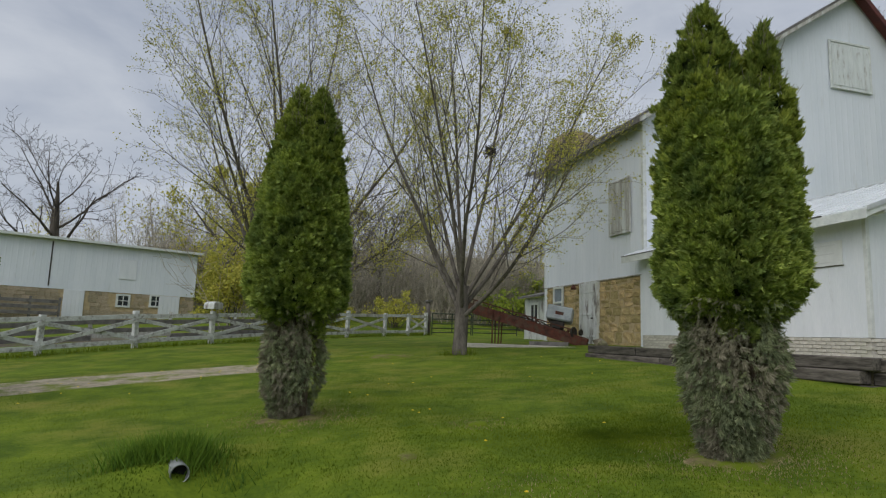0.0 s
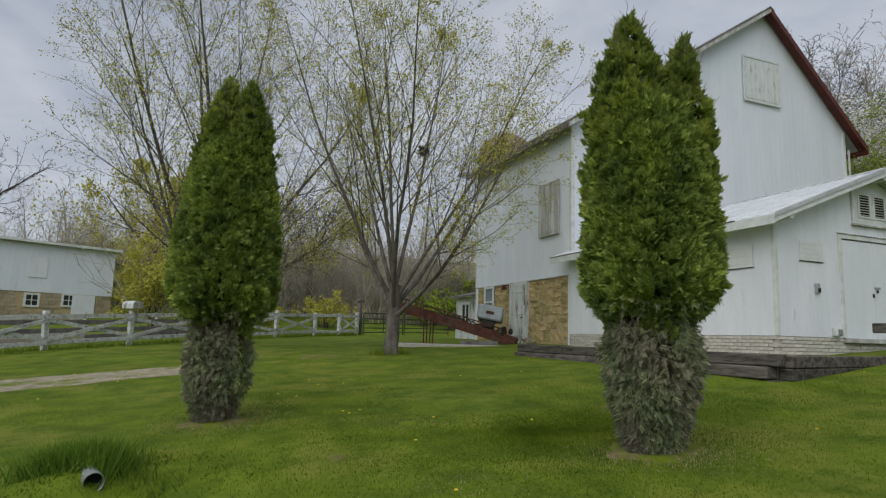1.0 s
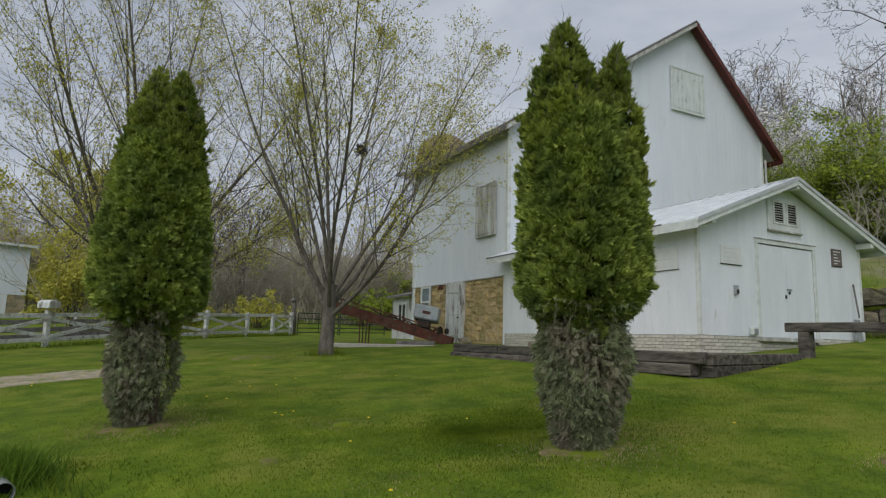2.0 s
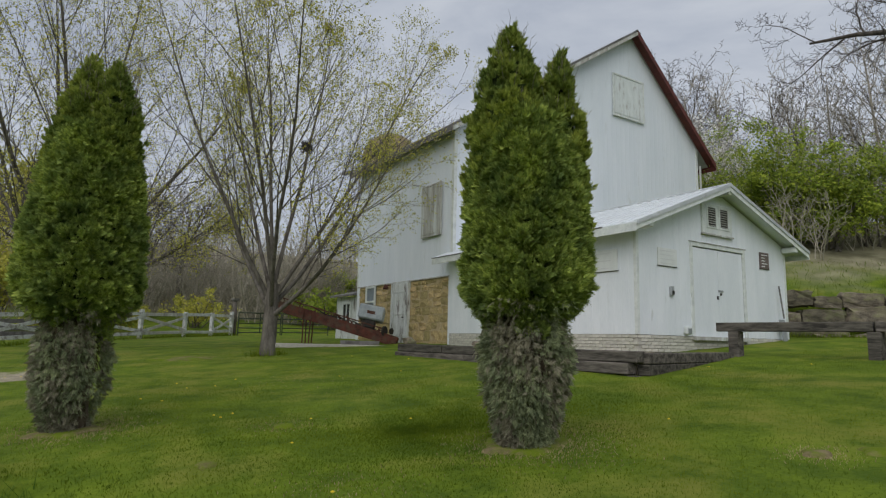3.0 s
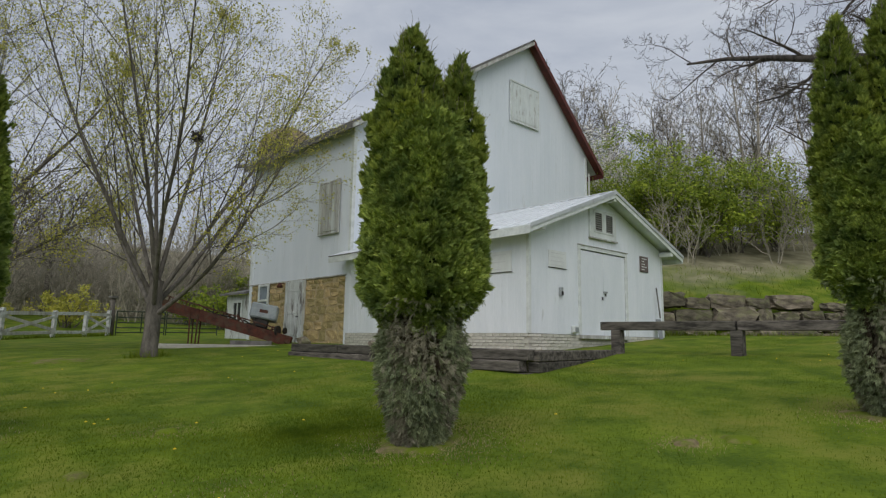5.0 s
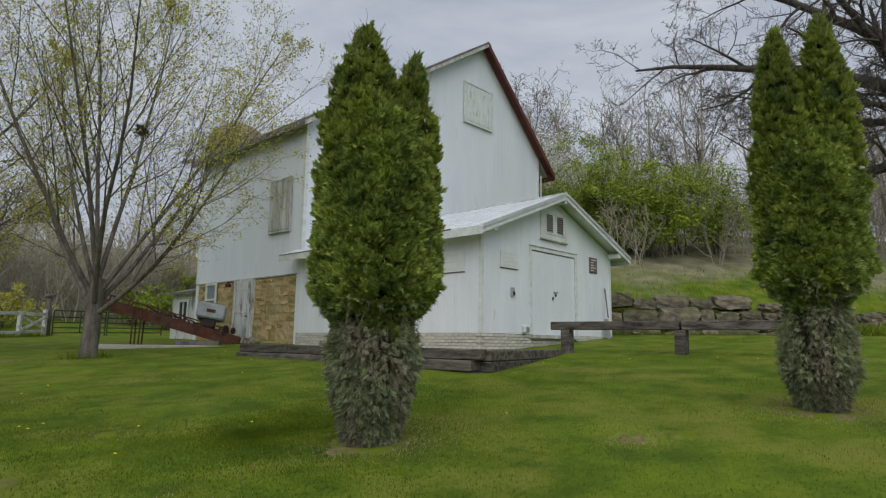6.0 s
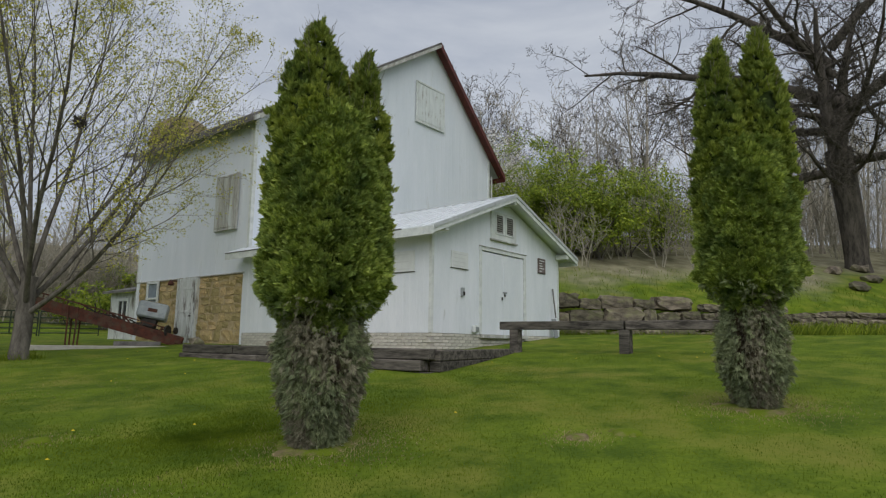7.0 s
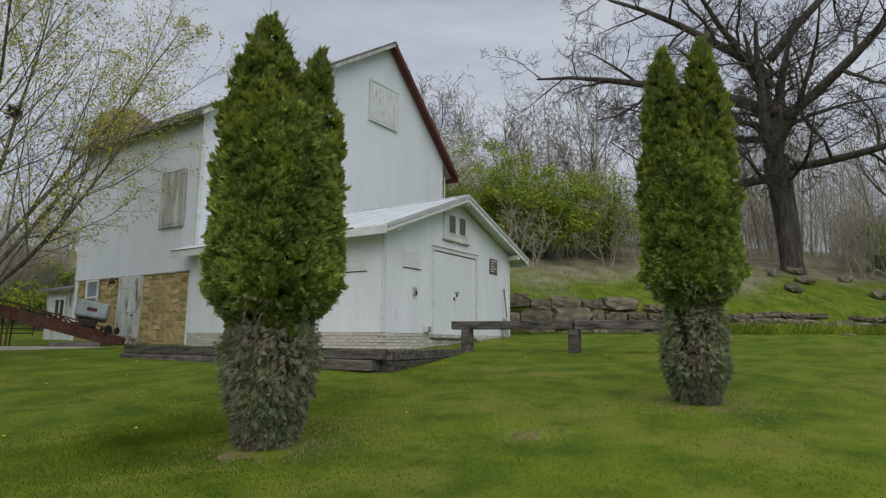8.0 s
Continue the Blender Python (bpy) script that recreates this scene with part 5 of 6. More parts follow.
# ---- stone retaining wall ----
def stone_wall():
    rnd = random.Random(31)
    w = thing("retaining_wall", (0, 0, 0), 0, "dry-laid wall of large rough grey-brown stone blocks", "wall")
    meshes = []
    for k in range(10):
        bm = box(-0.5, -0.5, -0.5, 0.5, 0.5, 0.5)
        bmesh.ops.subdivide_edges(bm, edges=bm.edges[:], cuts=2, use_grid_fill=True)
        for v in bm.verts:
            hard = sum(1 for c in v.co if abs(c) > 0.45)
            v.co *= 1 - 0.07 * max(0, hard - 1)
            v.co += Vector([rnd.uniform(-0.08, 0.08) for _ in range(3)])
        me = bpy.data.meshes.new("block")
        bm.to_mesh(me)
        bm.free()
        me.materials.append(WALL_STONE)
        meshes.append(me)
    def run(a, b, heights, lens, top_wave, depth=0.55, skip=0.0):
        a, b = Vector(a), Vector(b)
        d = b - a
        turn = math.atan2(d.y, d.x)
        z = 0.0
        for c, h in enumerate(heights):
            q = rnd.uniform(-0.4, 0.0)
            while q < d.length:
                l = rnd.uniform(*lens)
                mid = a + d.normalized() * (q + l / 2)
                hh = h * rnd.uniform(0.72, 1.18)
                if not (c == len(heights) - 1 and rnd.random() < skip):
                    base = ground_z(mid.x - 0.25, mid.y - 0.3) - 0.12
                    shared("block", rnd.choice(meshes), w, Matrix.LocRotScale((mid.x + 0.08 * c, mid.y + 0.08 * c, base + z + hh / 2), Euler((rnd.uniform(-0.09, 0.09), rnd.uniform(-0.09, 0.09), turn + rnd.uniform(-0.14, 0.14))), (l - 0.01, depth, hh - 0.02)))
                q += l
            z += h
    run((6.6, 1.95), (10.6, -1.65), (0.38, 0.60, 0.46), (0.45, 1.5), 0.1, skip=0.2)
    run((10.4, -1.5), (14.0, -4.7), (0.30, 0.36, 0.30, 0.26), (0.25, 0.95), 0.1, skip=0.35)
    run((14.0, -4.7), (25.0, -14.4), (0.30, 0.28, 0.26, 0.24), (0.35, 0.9), 0.1, skip=0.3)
    return w


stone_wall()
for k in range(8):
    q = random.Random(900 + k)
    x, y = 16.5 + q.uniform(0, 9.0), -4.5 - q.uniform(0, 5.0)
    lump((q.uniform(0.9, 1.7), q.uniform(0.6, 1.0), q.uniform(0.4, 0.6)), 60 + k, WALL_STONE, "boulder", (x, y, ground_z(x, y) + 0.05), "rough grey stone lying on the bank below the oak", "rock", "stones on the bank")

# ---- board fence ----
FENCE = [(-17.67, 9.75), (-16.06, 11.16), (-13.98, 12.98), (-11.90, 14.80), (-9.61, 16.81), (-6.60, 19.45), (-4.60, 21.20), (-3.15, 22.48), (-1.95, 23.53)]


def board_fence():
    rnd = random.Random(17)
    f = thing("board_fence", (0, 0, 0), 0, "old white board fence with crossed braces and peeling paint", "fence")
    for i, (x, y) in enumerate(FENCE):
        g = ground_z(x, y)
        h = 1.12 + rnd.uniform(-0.03, 0.06)
        m = pose(x, y, g, rnd.uniform(-2, 2), rnd.uniform(-2, 2), 42)
        part("post", box(-0.075, -0.075, -0.2, 0.075, 0.075, h, 0.012, None, m), FENCE_PAINT, f)
    def at(i, z, off=0.09):
        x, y = FENCE[i]
        return Vector((x + off * 0.66, y - off * 0.75, ground_z(x, y) + z))
    for i in range(len(FENCE) - 1):
        sag = rnd.uniform(-0.03, 0.03)
        mat = FENCE_PAINT if i < 4 or i % 2 == 0 else GREY_BOARD
        part("rail", beam(at(i, 0.98), at(i + 1, 0.98 + sag), 0.03, 0.135, 0.005), mat, f)
        part("rail", beam(at(i, 0.22), at(i + 1, 0.22 - sag), 0.03, 0.13, 0.005), mat, f)
        if i != 6:
            part("brace", beam(at(i, 0.30, 0.125), at(i + 1, 0.88, 0.125), 0.03, 0.12, 0.005), mat, f)
            part("brace", beam(at(i, 0.88, 0.06), at(i + 1, 0.30, 0.06), 0.03, 0.12, 0.005), mat, f)
    return f


board_fence()


def pen_fence():
    """Low grey boards of an old pen behind the white fence."""
    rnd = random.Random(71)
    f = thing("pen_fence", (0, 0, 0), 0, "low grey weathered board pen behind the white fence", "fence")
    pts = [(-21.0, 13.2), (-18.6, 15.0), (-16.2, 16.9), (-13.8, 18.8), (-11.4, 20.7), (-9.0, 22.4)]
    for x, y in pts:
        part("post", box(x - 0.06, y - 0.06, ground_z(x, y) - 0.2, x + 0.06, y + 0.06, ground_z(x, y) + rnd.uniform(0.8, 1.05), 0.01), GREY_BOARD, f)
    for (x0, y0), (x1, y1) in zip(pts, pts[1:]):
        for z in (0.15, 0.40, 0.66):
            part("board", beam((x0 + 0.07, y0 - 0.09, ground_z(x0, y0) + z + rnd.uniform(-0.05, 0.05)), (x1 + 0.07, y1 - 0.09, ground_z(x1, y1) + z + rnd.uniform(-0.05, 0.05)), 0.03, 0.17, 0.004), OLD_ROOF if rnd.random() < 0.6 else GREY_BOARD, f)
    return f


pen_fence()


def mailbox():
    """A white box with a round lid on a fence post."""
    x, y = FENCE[3]
    g = ground_z(x, y) + 1.20
    m = thing("post_box", (x, y, g), 42, "white tin box with a rounded lid on a fence post", "box")
    v, f = [], []
    prof = [(-0.2, 0.0), (-0.2, 0.14)] + [(-0.2 * math.cos(a), 0.14 + 0.12 * math.sin(a)) for a in [k * math.pi / 8 for k in range(1, 8)]] + [(0.2, 0.14), (0.2, 0.0)]
    part("body", prism(prof, -0.26, 0.26), WORN_WHITE, m)
    part("lid", box(-0.19, -0.275, 0.01, 0.19, -0.262, 0.2, 0.004), GREY_BOARD, m)
    return m


mailbox()


def old_post(x, y, h, label):
    p = thing("fence_post", (x, y, ground_z(x, y)), 20, label, "post")
    v, f = tube([Vector((0, 0, -0.3)), Vector((0.02, 0, h * 0.5)), Vector((0.0, 0.03, h))], [0.14, 0.125, 0.11], 9)
    raw("shaft", v, f, BARK, p, smooth=True)
    part("cap", box(-0.15, -0.15, h, 0.15, 0.15, h + 0.10, 0.02), OLD_ROOF, p)
    return p


old_post(-1.8, 23.7, 1.75, "stout weathered gate post")


def tube_gate(a, b, label):
    """A farm gate of five steel tubes."""
    a, b = Vector((*a, ground_z(*a))), Vector((*b, ground_z(*b)))
    g = thing("tube_gate", (0, 0, 0), 0, label, "gate", "farm gates")
    for z in (0.15, 0.38, 0.62, 0.86, 1.15):
        pipe_part("bar", [a + Vector((0, 0, z)), b + Vector((0, 0, z))], 0.028, GREEN_STEEL, g, 8)
    for q in (0.0, 0.5, 1.0):
        p = a.lerp(b, q)
        pipe_part("upright", [p + Vector((0, 0, 0.0 if q != 0.5 else 0.15)), p + Vector((0, 0, 1.17))], 0.03, GREEN_STEEL, g, 8)
    return g


tube_gate((-1.6, 23.6), (0.85, 24.4), "dark green tubular steel farm gate, closed")
tube_gate((0.95, 24.42), (3.9, 25.2), "dark green tubular steel farm gate beside the barn, closed")


# ---- long barn beyond the fence ----
def long_barn():
    a, b = Vector((-26.8, 32.3, 0)), Vector((-14.97, 38.29, 0))
    d = b - a
    turn = math.degrees(math.atan2(d.y, d.x))
    L = d.length
    t = thing("long_barn", (a.x, a.y, 0.0), turn, "long low barn with pale blue-white siding over stone", "barn")
    part("stone_wall", box(0, 0.06, -0.9, L, 0.45, 1.88), STONE_JOINT, t, "rough tan stone lower wall")
    v, f = ribbed(0.0, L, 1.86, lambda x: 4.95 - 0.10 * math.sin(x / L * math.pi), 0.3, 0.005)
    ob = raw("siding", v, f, WHITE_METAL, t, "pale ribbed metal siding")
    part("upper_wall", box(0.01, 0.03, 1.9, L - 0.01, 0.2, 4.80), WHITE_BOARD, t)
    part("end_wall", prism([(0.06, -0.9), (9.0, -0.9), (9.0, 4.7), (4.5, 5.2), (0.06, 4.75)], 0, 0.2), WHITE_BOARD, t).matrix_basis = pose(L - 0.01, 0.22, 0, 0, 0, 90)
    part("roof", prism([(-0.35, 4.88), (4.5, 5.30), (4.5, 5.42), (-0.35, 4.98)], 0, L + 0.6), OLD_ROOF, t, "low dark roof").matrix_basis = Matrix(((0, 1, 0, -0.3), (1, 0, 0, 0), (0, 0, 1, 0), (0, 0, 0, 1)))
    part("eave_board", box(-0.3, -0.39, 4.84, L + 0.3, -0.355, 5.0), WHITE_TRIM, t)
    part("lightning_pipe", box(L - 8.9, -0.02, 2.0, L - 8.82, -0.004, 4.75), DARK_STEEL, t)
    for x, w, z0, z1, nm in ((L - 8.0, 1.15, -0.1, 1.86, "barn_door"), (L - 2.35, 1.35, -0.1, 1.84, "barn_door")):
        q = part(nm, box(x, -0.02, z0, x + w, 0.055, z1, 0.006), WHITE_BOARD, t, "white plank barn door")
        for k in range(5):
            part("plank", box(x + 0.02 + k * (w - 0.04) / 5, -0.04, z0 + 0.02, x + (k + 0.94) * (w - 0.04) / 5 + 0.02, -0.021, z1 - 0.02, 0.003), WHITE_BOARD, q)
    part("hatch", box(L - 5.0, -0.05, 2.75, L - 3.95, -0.021, 4.05, 0.006), WHITE_BOARD, t, "closed pale hatch")
    for x, z0 in ((L - 4.9, 1.05), (L - 2.85, 1.15)):
        w = part("window", box(x, 0.03, z0, x + 0.62, 0.058, z0 + 0.62), GLASS, t)
        for x0, x1, z2, z3 in ((x - 0.12, x, z0 - 0.12, z0 + 0.74), (x + 0.62, x + 0.74, z0 - 0.12, z0 + 0.74), (x, x + 0.62, z0 - 0.12, z0), (x, x + 0.62, z0 + 0.62, z0 + 0.74), (x + 0.29, x + 0.33, z0, z0 + 0.62), (x, x + 0.29, z0 + 0.29, z0 + 0.33), (x + 0.33, x + 0.62, z0 + 0.29, z0 + 0.33)):
            part("frame", box(x0, -0.03, z2, x1, 0.056, z3, 0.004), WHITE_TRIM, w)
    # stone facing
    rnd = random.Random(41)
    me = bpy.data.meshes.new("stone")
    bm = box(-0.5, -0.5, -0.5, 0.5, 0.5, 0.5, 0.06)
    bm.to_mesh(me)
    bm.free()
    me.materials.append(RUBBLE)
    base = part("stone_facing", box(0.0, 0.04, -0.9, 0.02, 0.058, 1.85), STONE_JOINT, t)
    for c in range(8):
        x = 0.0
        while x < L - 0.2:
            l = min(rnd.uniform(0.3, 0.7), L - x)
            z = -0.05 + c * 0.237
            mid = x + l / 2
            if not (L - 8.1 < mid < L - 6.75 or L - 2.45 < mid < L - 0.9) and not (z + 0.3 > 0.9 and (L - 5.3 < mid < L - 3.9 or L - 3.1 < mid < L - 1.9)):
                shared("stone", me, base, Matrix.LocRotScale((mid, 0.05, z + 0.118), Euler((0, rnd.uniform(-0.02, 0.02), 0)), (l - 0.02, rnd.uniform(0.04, 0.09), 0.222)))
            x += l
    # plank pen against the stone
    for z in (0.25, 0.6, 0.95):
        part("pen_board", box(0.2, -0.9, z, L - 8.4, -0.86, z + 0.2, 0.006), OLD_ROOF, t)
    for k in range(4):
        x = 0.4 + k * 1.5
        part("pen_post", box(x, -0.85, -0.6, x + 0.12, -0.73, 1.3, 0.01), OLD_ROOF, t)
    return t


long_barn()


# ---- lean-to at the barn's far end ----
def lean_to():
    t = thing("lean_to", (0, 0, 0), 0, "small weathered white lean-to at the barn's end", "shed")
    part("wall", box(0.35, 13.95, -0.8, 2.6, 15.9, 1.45), WORN_WHITE, t)
    part("roof", prism([(0.1, 1.44), (2.9, 2.1), (2.9, 2.18), (0.1, 1.52)], 13.75, 16.1), OLD_ROOF, t, "low mossy roof")
    w = part("window", box(0.325, 14.5, 0.35, 0.348, 15.15, 1.15), GLASS, t)
    for y0, z0, y1, z1 in ((14.4, 0.25, 14.5, 1.25), (15.15, 0.25, 15.25, 1.25), (14.5, 0.25, 15.15, 0.35), (14.5, 1.15, 15.15, 1.25), (14.8, 0.35, 14.85, 1.15)):
        part("frame", box(0.29, y0, z0, 0.345, y1, z1, 0.004), WHITE_TRIM, w)
    return t


lean_to()


# ---- silo behind the barn ----
def silo():
    t = thing("silo", (10.2, 30.2, ground_z(10.2, 30.2)), 0, "round buff silo with a rusted dome", "silo")
    v, f = [], []
    r, h = 2.0, 12.4 - ground_z(10.2, 30.2)
    pts = [Vector((0, 0, -0.5)), Vector((0, 0, h))]
    a, b = tube(pts, [r, r], 36)
    raw("shaft", a, b, SILO_TILE, t, smooth=False)
    for k in range(14):
        z = 0.8 + k * (h - 1) / 14
        a, b = tube([Vector((0, 0, z)), Vector((0, 0, z + 0.05))], [r + 0.02, r + 0.02], 36)
        raw("hoop", a, b, DARK_STEEL, t)
    verts, faces = [], []
    for i in range(9):
        q = i / 8 * math.pi / 2
        for k in range(32):
            an = 2 * math.pi * k / 32
            rr = (r + 0.12) * math.cos(q) * (1.0 if k % 2 else 0.985) + 0.02
            verts.append((math.cos(an) * rr, math.sin(an) * rr, h + 2.1 * math.sin(q)))
    for i in range(8):
        for k in range(32):
            faces.append((i * 32 + k, i * 32 + (k + 1) % 32, (i + 1) * 32 + (k + 1) % 32, (i + 1) * 32 + k))
    raw("dome", verts, faces, SILO_DOME, t, "rusted ribbed dome")
    return t


silo()


# ---- bale elevator ----
def elevator():
    foot, top = Vector((-0.62, 9.42, -0.18)), Vector((-3.62, 11.25, 0.80))
    d = top - foot
    L = d.length
    e = thing("bale_elevator", (0, 0, 0), 0, "rusty red bale elevator leaning on thin legs", "farm machine")
    m = Matrix.Translation(foot) @ d.to_track_quat("X", "Z").to_matrix().to_4x4()
    for y in (-0.24, 0.24):
        part("side_panel", box(-0.15, y - 0.012, -0.20, L, y + 0.012, 0.12, 0.004, None, m), RUST, e)
        part("top_rail", box(0.2, y - 0.02, 0.22, L, y + 0.02, 0.26, 0.004, None, m), RUST, e)
        for k in range(7):
            x = 0.35 + k * (L - 0.5) / 6
            part("stay", box(x, y - 0.012, 0.10, x + 0.03, y + 0.012, 0.22, 0, None, m), RUST, e)
    part("trough", box(-0.1, -0.225, -0.10, L, 0.225, -0.075, 0, None, m), RUST, e)
    for k in range(12):
        x = 0.15 + k * (L - 0.3) / 11
        part("slat", box(x, -0.2, -0.07, x + 0.045, 0.2, -0.02, 0.004, None, m), OLD_ROOF, e)
    for y in (-0.1, 0.1):
        part("chain", box(0.0, y - 0.015, -0.05, L, y + 0.015, -0.025, 0, None, m), DARK_STEEL, e)
    part("foot_roller", box(-0.32, -0.28, -0.14, -0.1, 0.28, 0.12, 0.04, None, m), RUST, e)
    part("head_pulley", box(L - 0.02, -0.2, -0.10, L + 0.12, 0.2, 0.05, 0.04, None, m), DARK_STEEL, e)
    q = foot + d * 0.70
    for s in (-0.26, 0.26):
        off = Vector((0.52 * s, 0.85 * s, 0))
        p = q + off
        pipe_part("leg", [p + Vector((0, 0, 0.15)), (p.x - 0.04, p.y + 0.02, ground_z(p.x, p.y) - 0.05)], 0.022, RUST, e, 7)
        p2 = p + d.normalized() * 0.25
        pipe_part("leg", [p2 + Vector((0, 0, 0.12)), (p2.x, p2.y, ground_z(p2.x, p2.y) - 0.05)], 0.022, RUST, e, 7)
    box_m = Matrix.Translation(foot + d * 0.17 + Vector((0, 0, 0.58))) @ pose(0, 0, 0, 8, -10, math.degrees(math.atan2(d.y, d.x)))
    h = part("motor_cover", box(-0.44, -0.30, -0.20, 0.38, 0.30, 0.26, 0.045, None, box_m), GREY_TIN, e, "blue-grey sheet metal motor cover")
    part("faded_mark", box(-0.16, 0.302, -0.03, 0.10, 0.306, 0.07, 0, None, box_m), RUST, h)
    part("faded_mark", box(-0.16, -0.306, -0.03, 0.10, -0.302, 0.07, 0, None, box_m), RUST, h)
    part("rust_top", box(-0.36, -0.24, 0.262, 0.30, 0.24, 0.275, 0, None, box_m), SILO_DOME, h)
    part("motor", box(-0.22, -0.18, -0.46, 0.20, 0.18, -0.202, 0.03, None, box_m), DARK_STEEL, e)
    # random bars added for the dark clutter and debris on the trough
    for k in range(20):
        rn = random.Random(k)
        a = foot + d * (0.06 + 0.028 * k) + Vector((rn.uniform(-0.1, 0.1), rn.uniform(-0.15, 0.15), 0.12))
        b = a + d.normalized() * rn.uniform(-0.6, 0.6) + Vector((rn.uniform(-0.15, 0.15), rn.uniform(-0.15, 0.15), rn.uniform(0.02, 0.26)))
        part("clutter_bar", beam(a, b, 0.03, 0.04, 0.006), DARK_STEEL if k % 2 else RUST, e)
    wm = Matrix.Translation(foot + d * 0.10 + Vector((0.1, -0.28, 0.12)))
    for r0, nm in ((0.16, "pulley"), (0.10, "pulley")):
        v, f = tube([Vector((0, -0.02, 0)), Vector((0, 0.03, 0))], [r0, r0], 18)
        ob = raw(nm, v, f, DARK_STEEL, e)
        ob.matrix_basis = wm @ pose(0.25 if r0 < 0.12 else 0, 0, 0, 0, 0, 30)
    return e


elevator()
p = part("concrete_slab", box(-1.9, -0.55, -0.08, 1.9, 0.55, 0.05, 0.015), MORTAR)
p.matrix_basis = pose(-2.5, 9.4, ground_z(-2.5, 9.4) + 0.0, 0, 0, -30)
tagged(p, "flat weathered concrete slab in the grass", "slab")
trough = thing("feed_trough", (-1.55, 9.55, ground_z(-1.55, 9.55)), -32, "low weathered plank trough on the ground", "trough")
for y in (-0.16, 0.16):
    part("side_board", box(-0.6, y - 0.02, 0.0, 0.6, y + 0.02, 0.13, 0.004), OLD_ROOF, trough)
for x in (-0.58, 0.58):
    part("end_board", box(x - 0.02, -0.138, 0.0, x + 0.02, 0.138, 0.13, 0.004), OLD_ROOF, trough)
part("bottom", box(-0.558, -0.138, 0.01, 0.558, 0.138, 0.04), GREY_BOARD, trough)

barn_lamp = thing("wall_lamp", (0.04, 10.72, 1.55), 0, "small rusty lamp bracket beside the plank door", "lamp")
part("bracket", beam((0.05, 0, 0.08), (-0.14, 0, 0.10), 0.03, 0.03), RUST, barn_lamp)
v, f = tube([Vector((-0.14, 0, 0.12)), Vector((-0.14, 0, 0.02)), Vector((-0.14, 0, -0.05))], [0.03, 0.09, 0.10], 12)
raw("shade", v, f, RUST, barn_lamp, smooth=True)

# leaning shovel and scrap by the shed's corner
shovel = thing("shovel", (5.2, -0.16, ground_z(5.2, -0.16)), 0, "old shovel leaning on the shed wall", "tool")
pipe_part("shaft", [(0, 0, 0.55), (0.02, 0.10, 1.35)], 0.02, OLD_ROOF, shovel, 8)
bm = box(-0.13, -0.02, -0.02, 0.13, 0.0, 0.52, 0.008)
for q in bm.verts:
    q.co.x *= 1.0 if q.co.z > 0.2 else 0.7
    q.co.y += 0.08 * (q.co.z) / 0.6 + 0.3 * q.co.x * q.co.x
part("blade", bm, GALVANISED, shovel, "pale worn blade")

# ---- culvert, driveway, bare patches ----
def culvert():
    t = thing("culvert_pipe", (-10.78, -2.70, ground_z(-10.78, -2.70) - 0.05), 0, "short galvanised culvert pipe half sunk in grass", "pipe")
    ax = Vector((0.30, -0.95, -0.05)).normalized()
    side = ax.cross(Vector((0, 0, 1))).normalized()
    up = side.cross(ax)
    verts, faces = [], []
    n, seg = 22, 24
    for wall in (0, 1):
        for i in range(n + 1):
            r = (0.074 if wall == 0 else 0.069) + 0.004 * math.sin(i * 1.9)
            for k in range(seg):
                a = 2 * math.pi * k / seg
                verts.append(ax * (0.16 - 0.4 * i / n) + (side * math.cos(a) + up * math.sin(a)) * r)
    for wall in (0, 1):
        o = wall * (n + 1) * seg
        for i in range(n):
            for k in range(seg):
                faces.append((o + i * seg + k, o + i * seg + (k + 1) % seg, o + (i + 1) * seg + (k + 1) % seg, o + (i + 1) * seg + k))
    o = (n + 1) * seg
    for k in range(seg):
        faces.append((k, (k + 1) % seg, o + (k + 1) % seg, o + k))
    raw("pipe_wall", verts, faces, GALVANISED, t, smooth=True)
    # black disc just inside the mouth, standing in for shade in the bore
    back = [ax * 0.09 + (side * math.cos(2 * math.pi * k / seg) + up * math.sin(2 * math.pi * k / seg)) * 0.069 for k in range(seg)]
    raw("bore_shade", back, [tuple(range(seg))], DARK, t)
    return t


culvert()


def ribbon(name, pts, width, mat, label, category, lift=0.012, seed=0):
    """A strip laid on the ground, with ragged edges."""
    verts, faces = [], []
    line = []
    for a, b in zip(pts, pts[1:]):
        for k in range(24):
            line.append((a[0] + (b[0] - a[0]) * k / 24, a[1] + (b[1] - a[1]) * k / 24))
    across = 8
    for i, (x, y) in enumerate(line):
        j = min(i + 1, len(line) - 1)
        dx, dy = (line[j][0] - line[j - 1][0], line[j][1] - line[j - 1][1])
        ln = math.hypot(dx, dy)
        nx, ny = -dy / ln, dx / ln
        for k in range(across + 1):
            s = (k / across - 0.5) * width * (1 + 0.35 * noise.noise((i * 0.13, k // 5 * 3.0, seed)))
            px, py = x + nx * s, y + ny * s
            verts.append((px, py, ground_z(px, py) + lift * (1 if 0 < k < across else -0.6)))
    w = across + 1
    for i in range(len(line) - 1):
        for k in range(across):
            faces.append((i * w + k, i * w + k + 1, (i + 1) * w + k + 1, (i + 1) * w + k))
    return tagged(raw(name, verts, faces, mat, smooth=True), label, category, kind="structure")


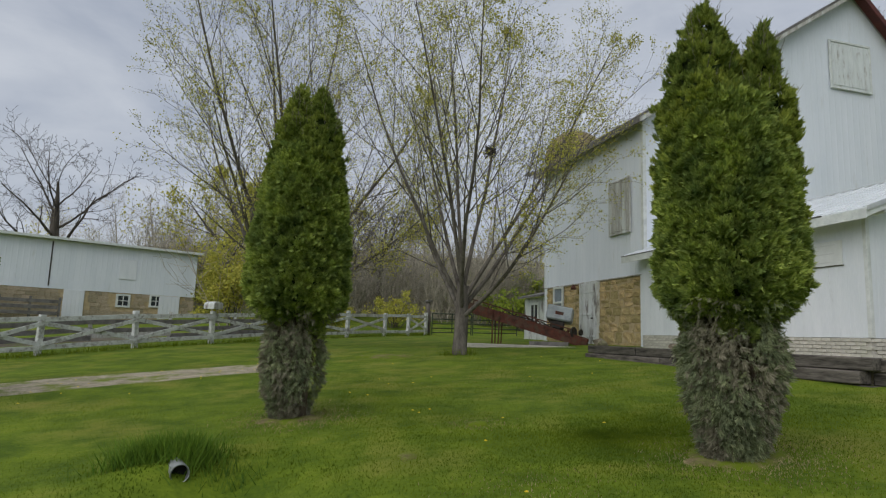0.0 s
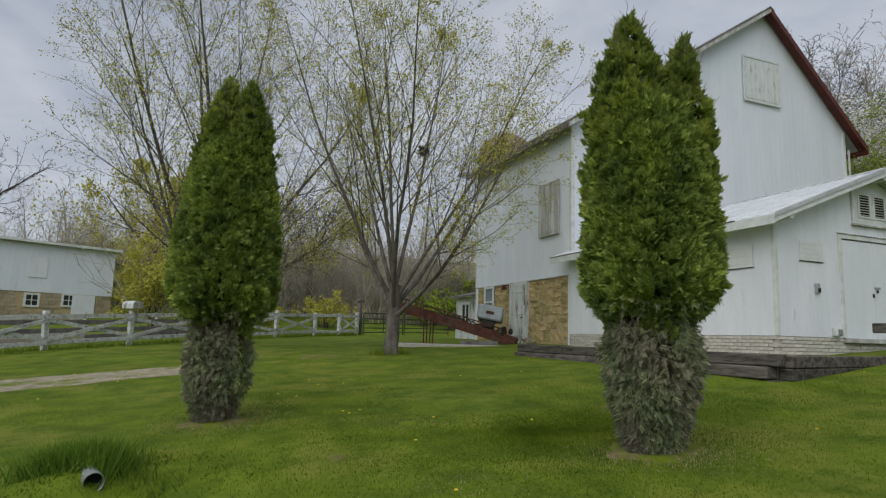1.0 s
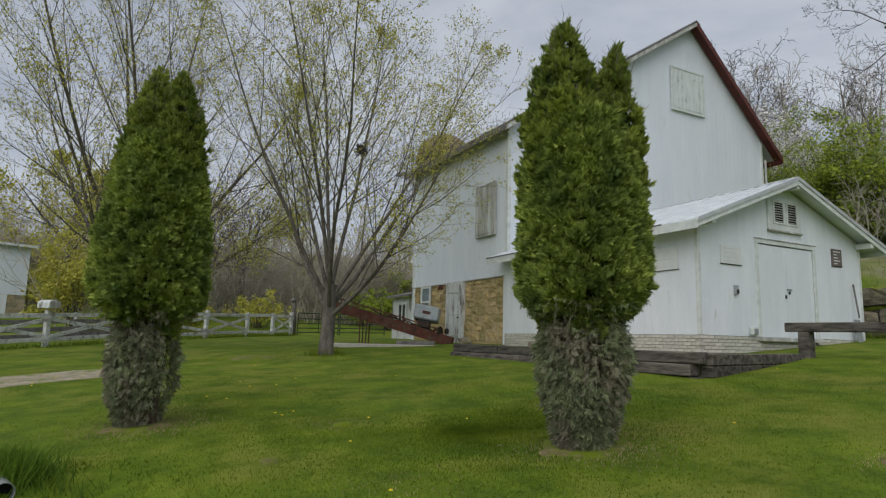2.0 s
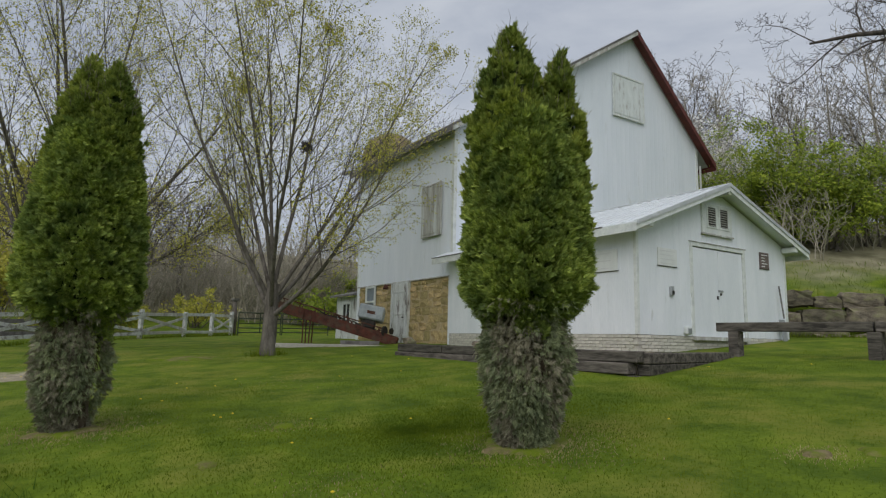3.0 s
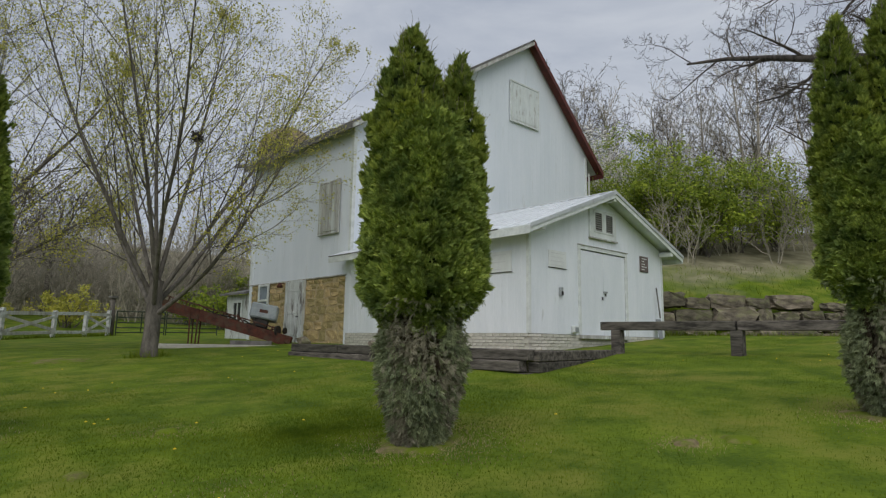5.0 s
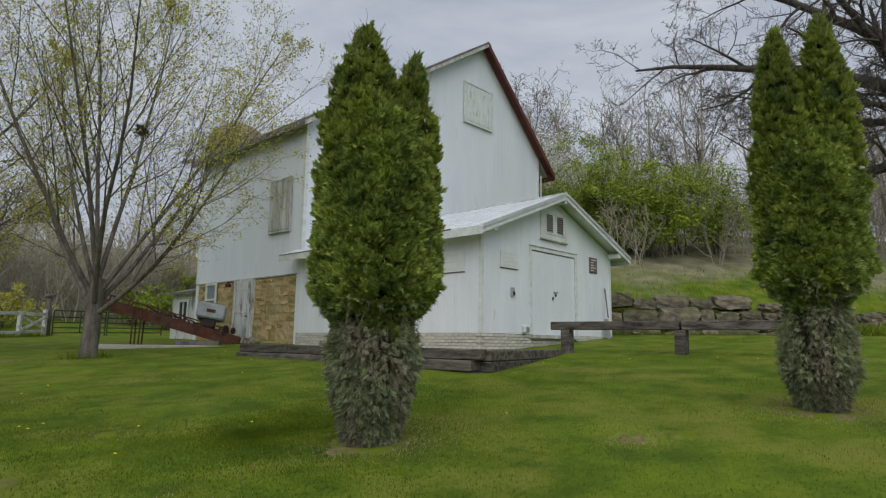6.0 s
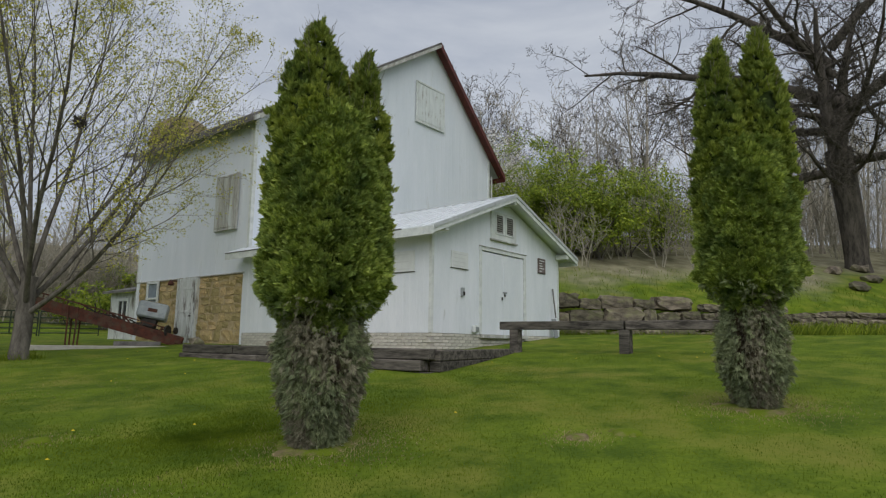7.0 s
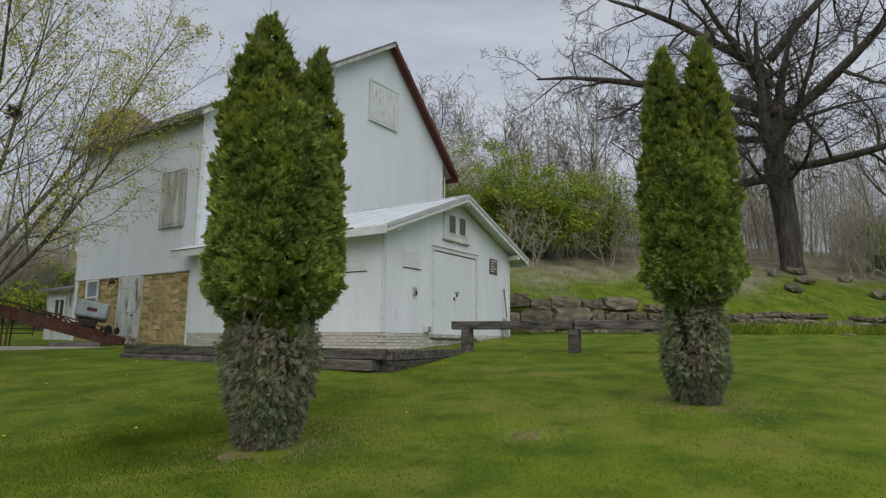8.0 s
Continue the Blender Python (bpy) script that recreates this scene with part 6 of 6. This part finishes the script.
ribbon("driveway", [(-24.0, 0.4), (-17.5, 3.0), (-13.2, 4.6), (-10.6, 5.5), (-9.2, 6.0)], 2.1, GRAVEL, "worn gravel and dirt drive with grass growing through", "driveway")
ribbon("road_edge", [(-16.5, -6.2), (-12.6, -4.55), (-11.9, -4.75), (-11.3, -5.6)], 0.9, GRAVEL, "gravel road edge with weeds", "road", seed=4)
ribbon("pen_dirt", [(-24.0, 12.0), (-18.0, 17.0), (-12.0, 22.0), (-8.0, 25.0)], 5.0, MUD, "trodden dirt and thin grass behind the fence", "dirt", seed=9)
for x, y, r in ((-7.16, 7.29, 0.75), (-5.05, -5.86, 0.11), (-4.65, -6.15, 0.14), (-7.9, -1.95, 0.12), (-8.9, -3.0, 0.10)):
    litter((x, y), r, x)


# ---- grass ----
def blades(name, spots, tall, wide, mat, label, seed):
    rnd = np.random.RandomState(seed)
    spots = np.array(spots)
    n = len(spots)
    a = rnd.uniform(0, 2 * np.pi, n)
    h = tall[0] + (tall[1] - tall[0]) * rnd.random_sample(n)
    w = wide * (0.6 + 0.8 * rnd.random_sample(n))
    b = rnd.uniform(0, 2 * np.pi, n)
    lean = h * rnd.uniform(0.2, 1.0, n)
    left = spots + np.stack([np.cos(a) * w, np.sin(a) * w, np.full(n, -0.01)], 1)
    right = spots - np.stack([np.cos(a) * w, np.sin(a) * w, np.full(n, 0.01)], 1)
    tip = spots + np.stack([np.cos(b) * lean, np.sin(b) * lean, h], 1)
    verts = np.stack([left, right, tip], 1).reshape(-1, 3)
    ob = raw(name, verts.tolist(), np.arange(3 * n).reshape(-1, 3).tolist(), mat)
    return tagged(ob, label, "grass", kind="stuff")


def on_lawn(x, y):
    if x > -2.5 and y > -1.9 and x < 6:
        return False
    for at in ARB:
        if math.hypot(x - at[0][0], y - at[0][1]) < 0.32 + 0.2 * noise.noise((x * 4, y * 4, 1)):
            return False
    return True


rnd = random.Random(55)
spots = []
while len(spots) < 420000:
    az = rnd.uniform(0, 2 * math.pi)
    d = 16 * rnd.random() ** 1.15
    x, y = -7.0 + math.cos(az) * d, -3.0 + math.sin(az) * d
    if 0.75 + 1.1 * noise.noise((x * 0.5, y * 0.5, 2.0)) > rnd.random() * 1.1 and on_lawn(x, y):
        spots.append((x, y, ground_z(x, y)))
blades("lawn_grass", spots, (0.006, 0.022), 0.0042, BLADE, "short mown spring grass blades", 1)
spots = []
for cx, cy, r, n in ((-10.85, -2.45, 0.20, 1100), (-10.72, -2.62, 0.12, 250), (-11.05, -2.5, 0.16, 500), (-10.6, -2.5, 0.16, 260), (-11.25, -2.6, 0.16, 200), (-10.4, -2.7, 0.25, 160)):
    for _ in range(n):
        x, y = rnd.gauss(cx, r * 0.6), rnd.gauss(cy, r * 0.5)
        spots.append((x, y, ground_z(x, y)))
blades("tall_grass", spots, (0.08, 0.26), 0.005, CULVERT_GRASS, "tall dark green grass tuft over the culvert", 2)
spots = []
for k in range(12000):
    x = rnd.uniform(12.5, 24.0)
    y = -3.9 - (x - 14.0) * 0.88 - rnd.uniform(0.3, 1.5)
    spots.append((x, y, ground_z(x, y)))
blades("border_plants", spots, (0.15, 0.65), 0.04, BUSH_LEAF, "leafy green border plants below the stone wall", 3)
spots = []
for k in range(9000):
    q = rnd.random()
    if q < 0.5:
        j = rnd.randrange(len(FENCE) - 1)
        s = rnd.random()
        x, y = FENCE[j][0] * (1 - s) + FENCE[j + 1][0] * s + rnd.gauss(0.05, 0.25), FENCE[j][1] * (1 - s) + FENCE[j + 1][1] * s + rnd.gauss(0, 0.25)
    elif q < 0.53:
        x, y = -5.28 + rnd.gauss(0, 0.24), 7.05 + rnd.gauss(0, 0.24)
    elif q < 0.75:
        x = rnd.uniform(6.2, 14)
        y = 7.6 - x * 0.88 + rnd.gauss(-0.75, 0.3)
    else:
        x = rnd.uniform(7.5, 20)
        y = (6.0 - 0.66 * x) / 0.75 + rnd.uniform(0.6, 6.0)
    spots.append((x, y, ground_z(x, y)))
blades("weeds", spots, (0.06, 0.25), 0.008, BLADE, "uncut grass along fence, trunk and wall", 4)


spots = []
for at in ARB[:3]:
    for _ in range(2600):
        x, y = at[0][0] + rnd.gauss(0.05, 0.34), at[0][1] + rnd.gauss(-0.05, 0.34)
        spots.append((x, y, ground_z(x, y) + 0.006))
for x0, y0, r0 in ((-6.3, 1.5, 0.7), (-7.9, -1.95, 0.2), (-5.05, -5.86, 0.15), (-3.4, 0.4, 0.8), (-8.2, -4.2, 0.3)):
    for _ in range(420):
        x, y = rnd.gauss(x0, r0), rnd.gauss(y0, r0)
        spots.append((x, y, ground_z(x, y) + 0.004))
blades("dry_straw", spots, (0.004, 0.02), 0.004, STRAW, "dry tan straw and needles fallen in the grass", 6)


def dandelions():
    verts, faces = [], []
    r2 = random.Random(9)
    for k in range(120):
        q = r2.random()
        if q < 0.45:
            x, y = r2.uniform(-16, -9.5), 0
            y = 4.2 + (x + 13.5) * 0.38 + r2.gauss(-0.6, 0.8)
        elif q < 0.6:
            x, y = r2.uniform(-12.8, -11.2), r2.uniform(-5.2, -3.6)
        else:
            x, y = r2.uniform(-9, 6), r2.uniform(-6.5, 8)
            if not on_lawn(x, y):
                continue
        z = ground_z(x, y) + 0.035
        o = len(verts)
        verts.append((x, y, z + 0.012))
        for i in range(7):
            a = i * 2 * math.pi / 7
            verts.append((x + math.cos(a) * 0.017, y + math.sin(a) * 0.017, z))
        for i in range(7):
            faces.append((o, o + 1 + i, o + 1 + (i + 1) % 7))
    return tagged(raw("dandelions", verts, faces, DANDELION), "small yellow dandelion heads scattered in the lawn", "flowers", kind="stuff")


dandelions()
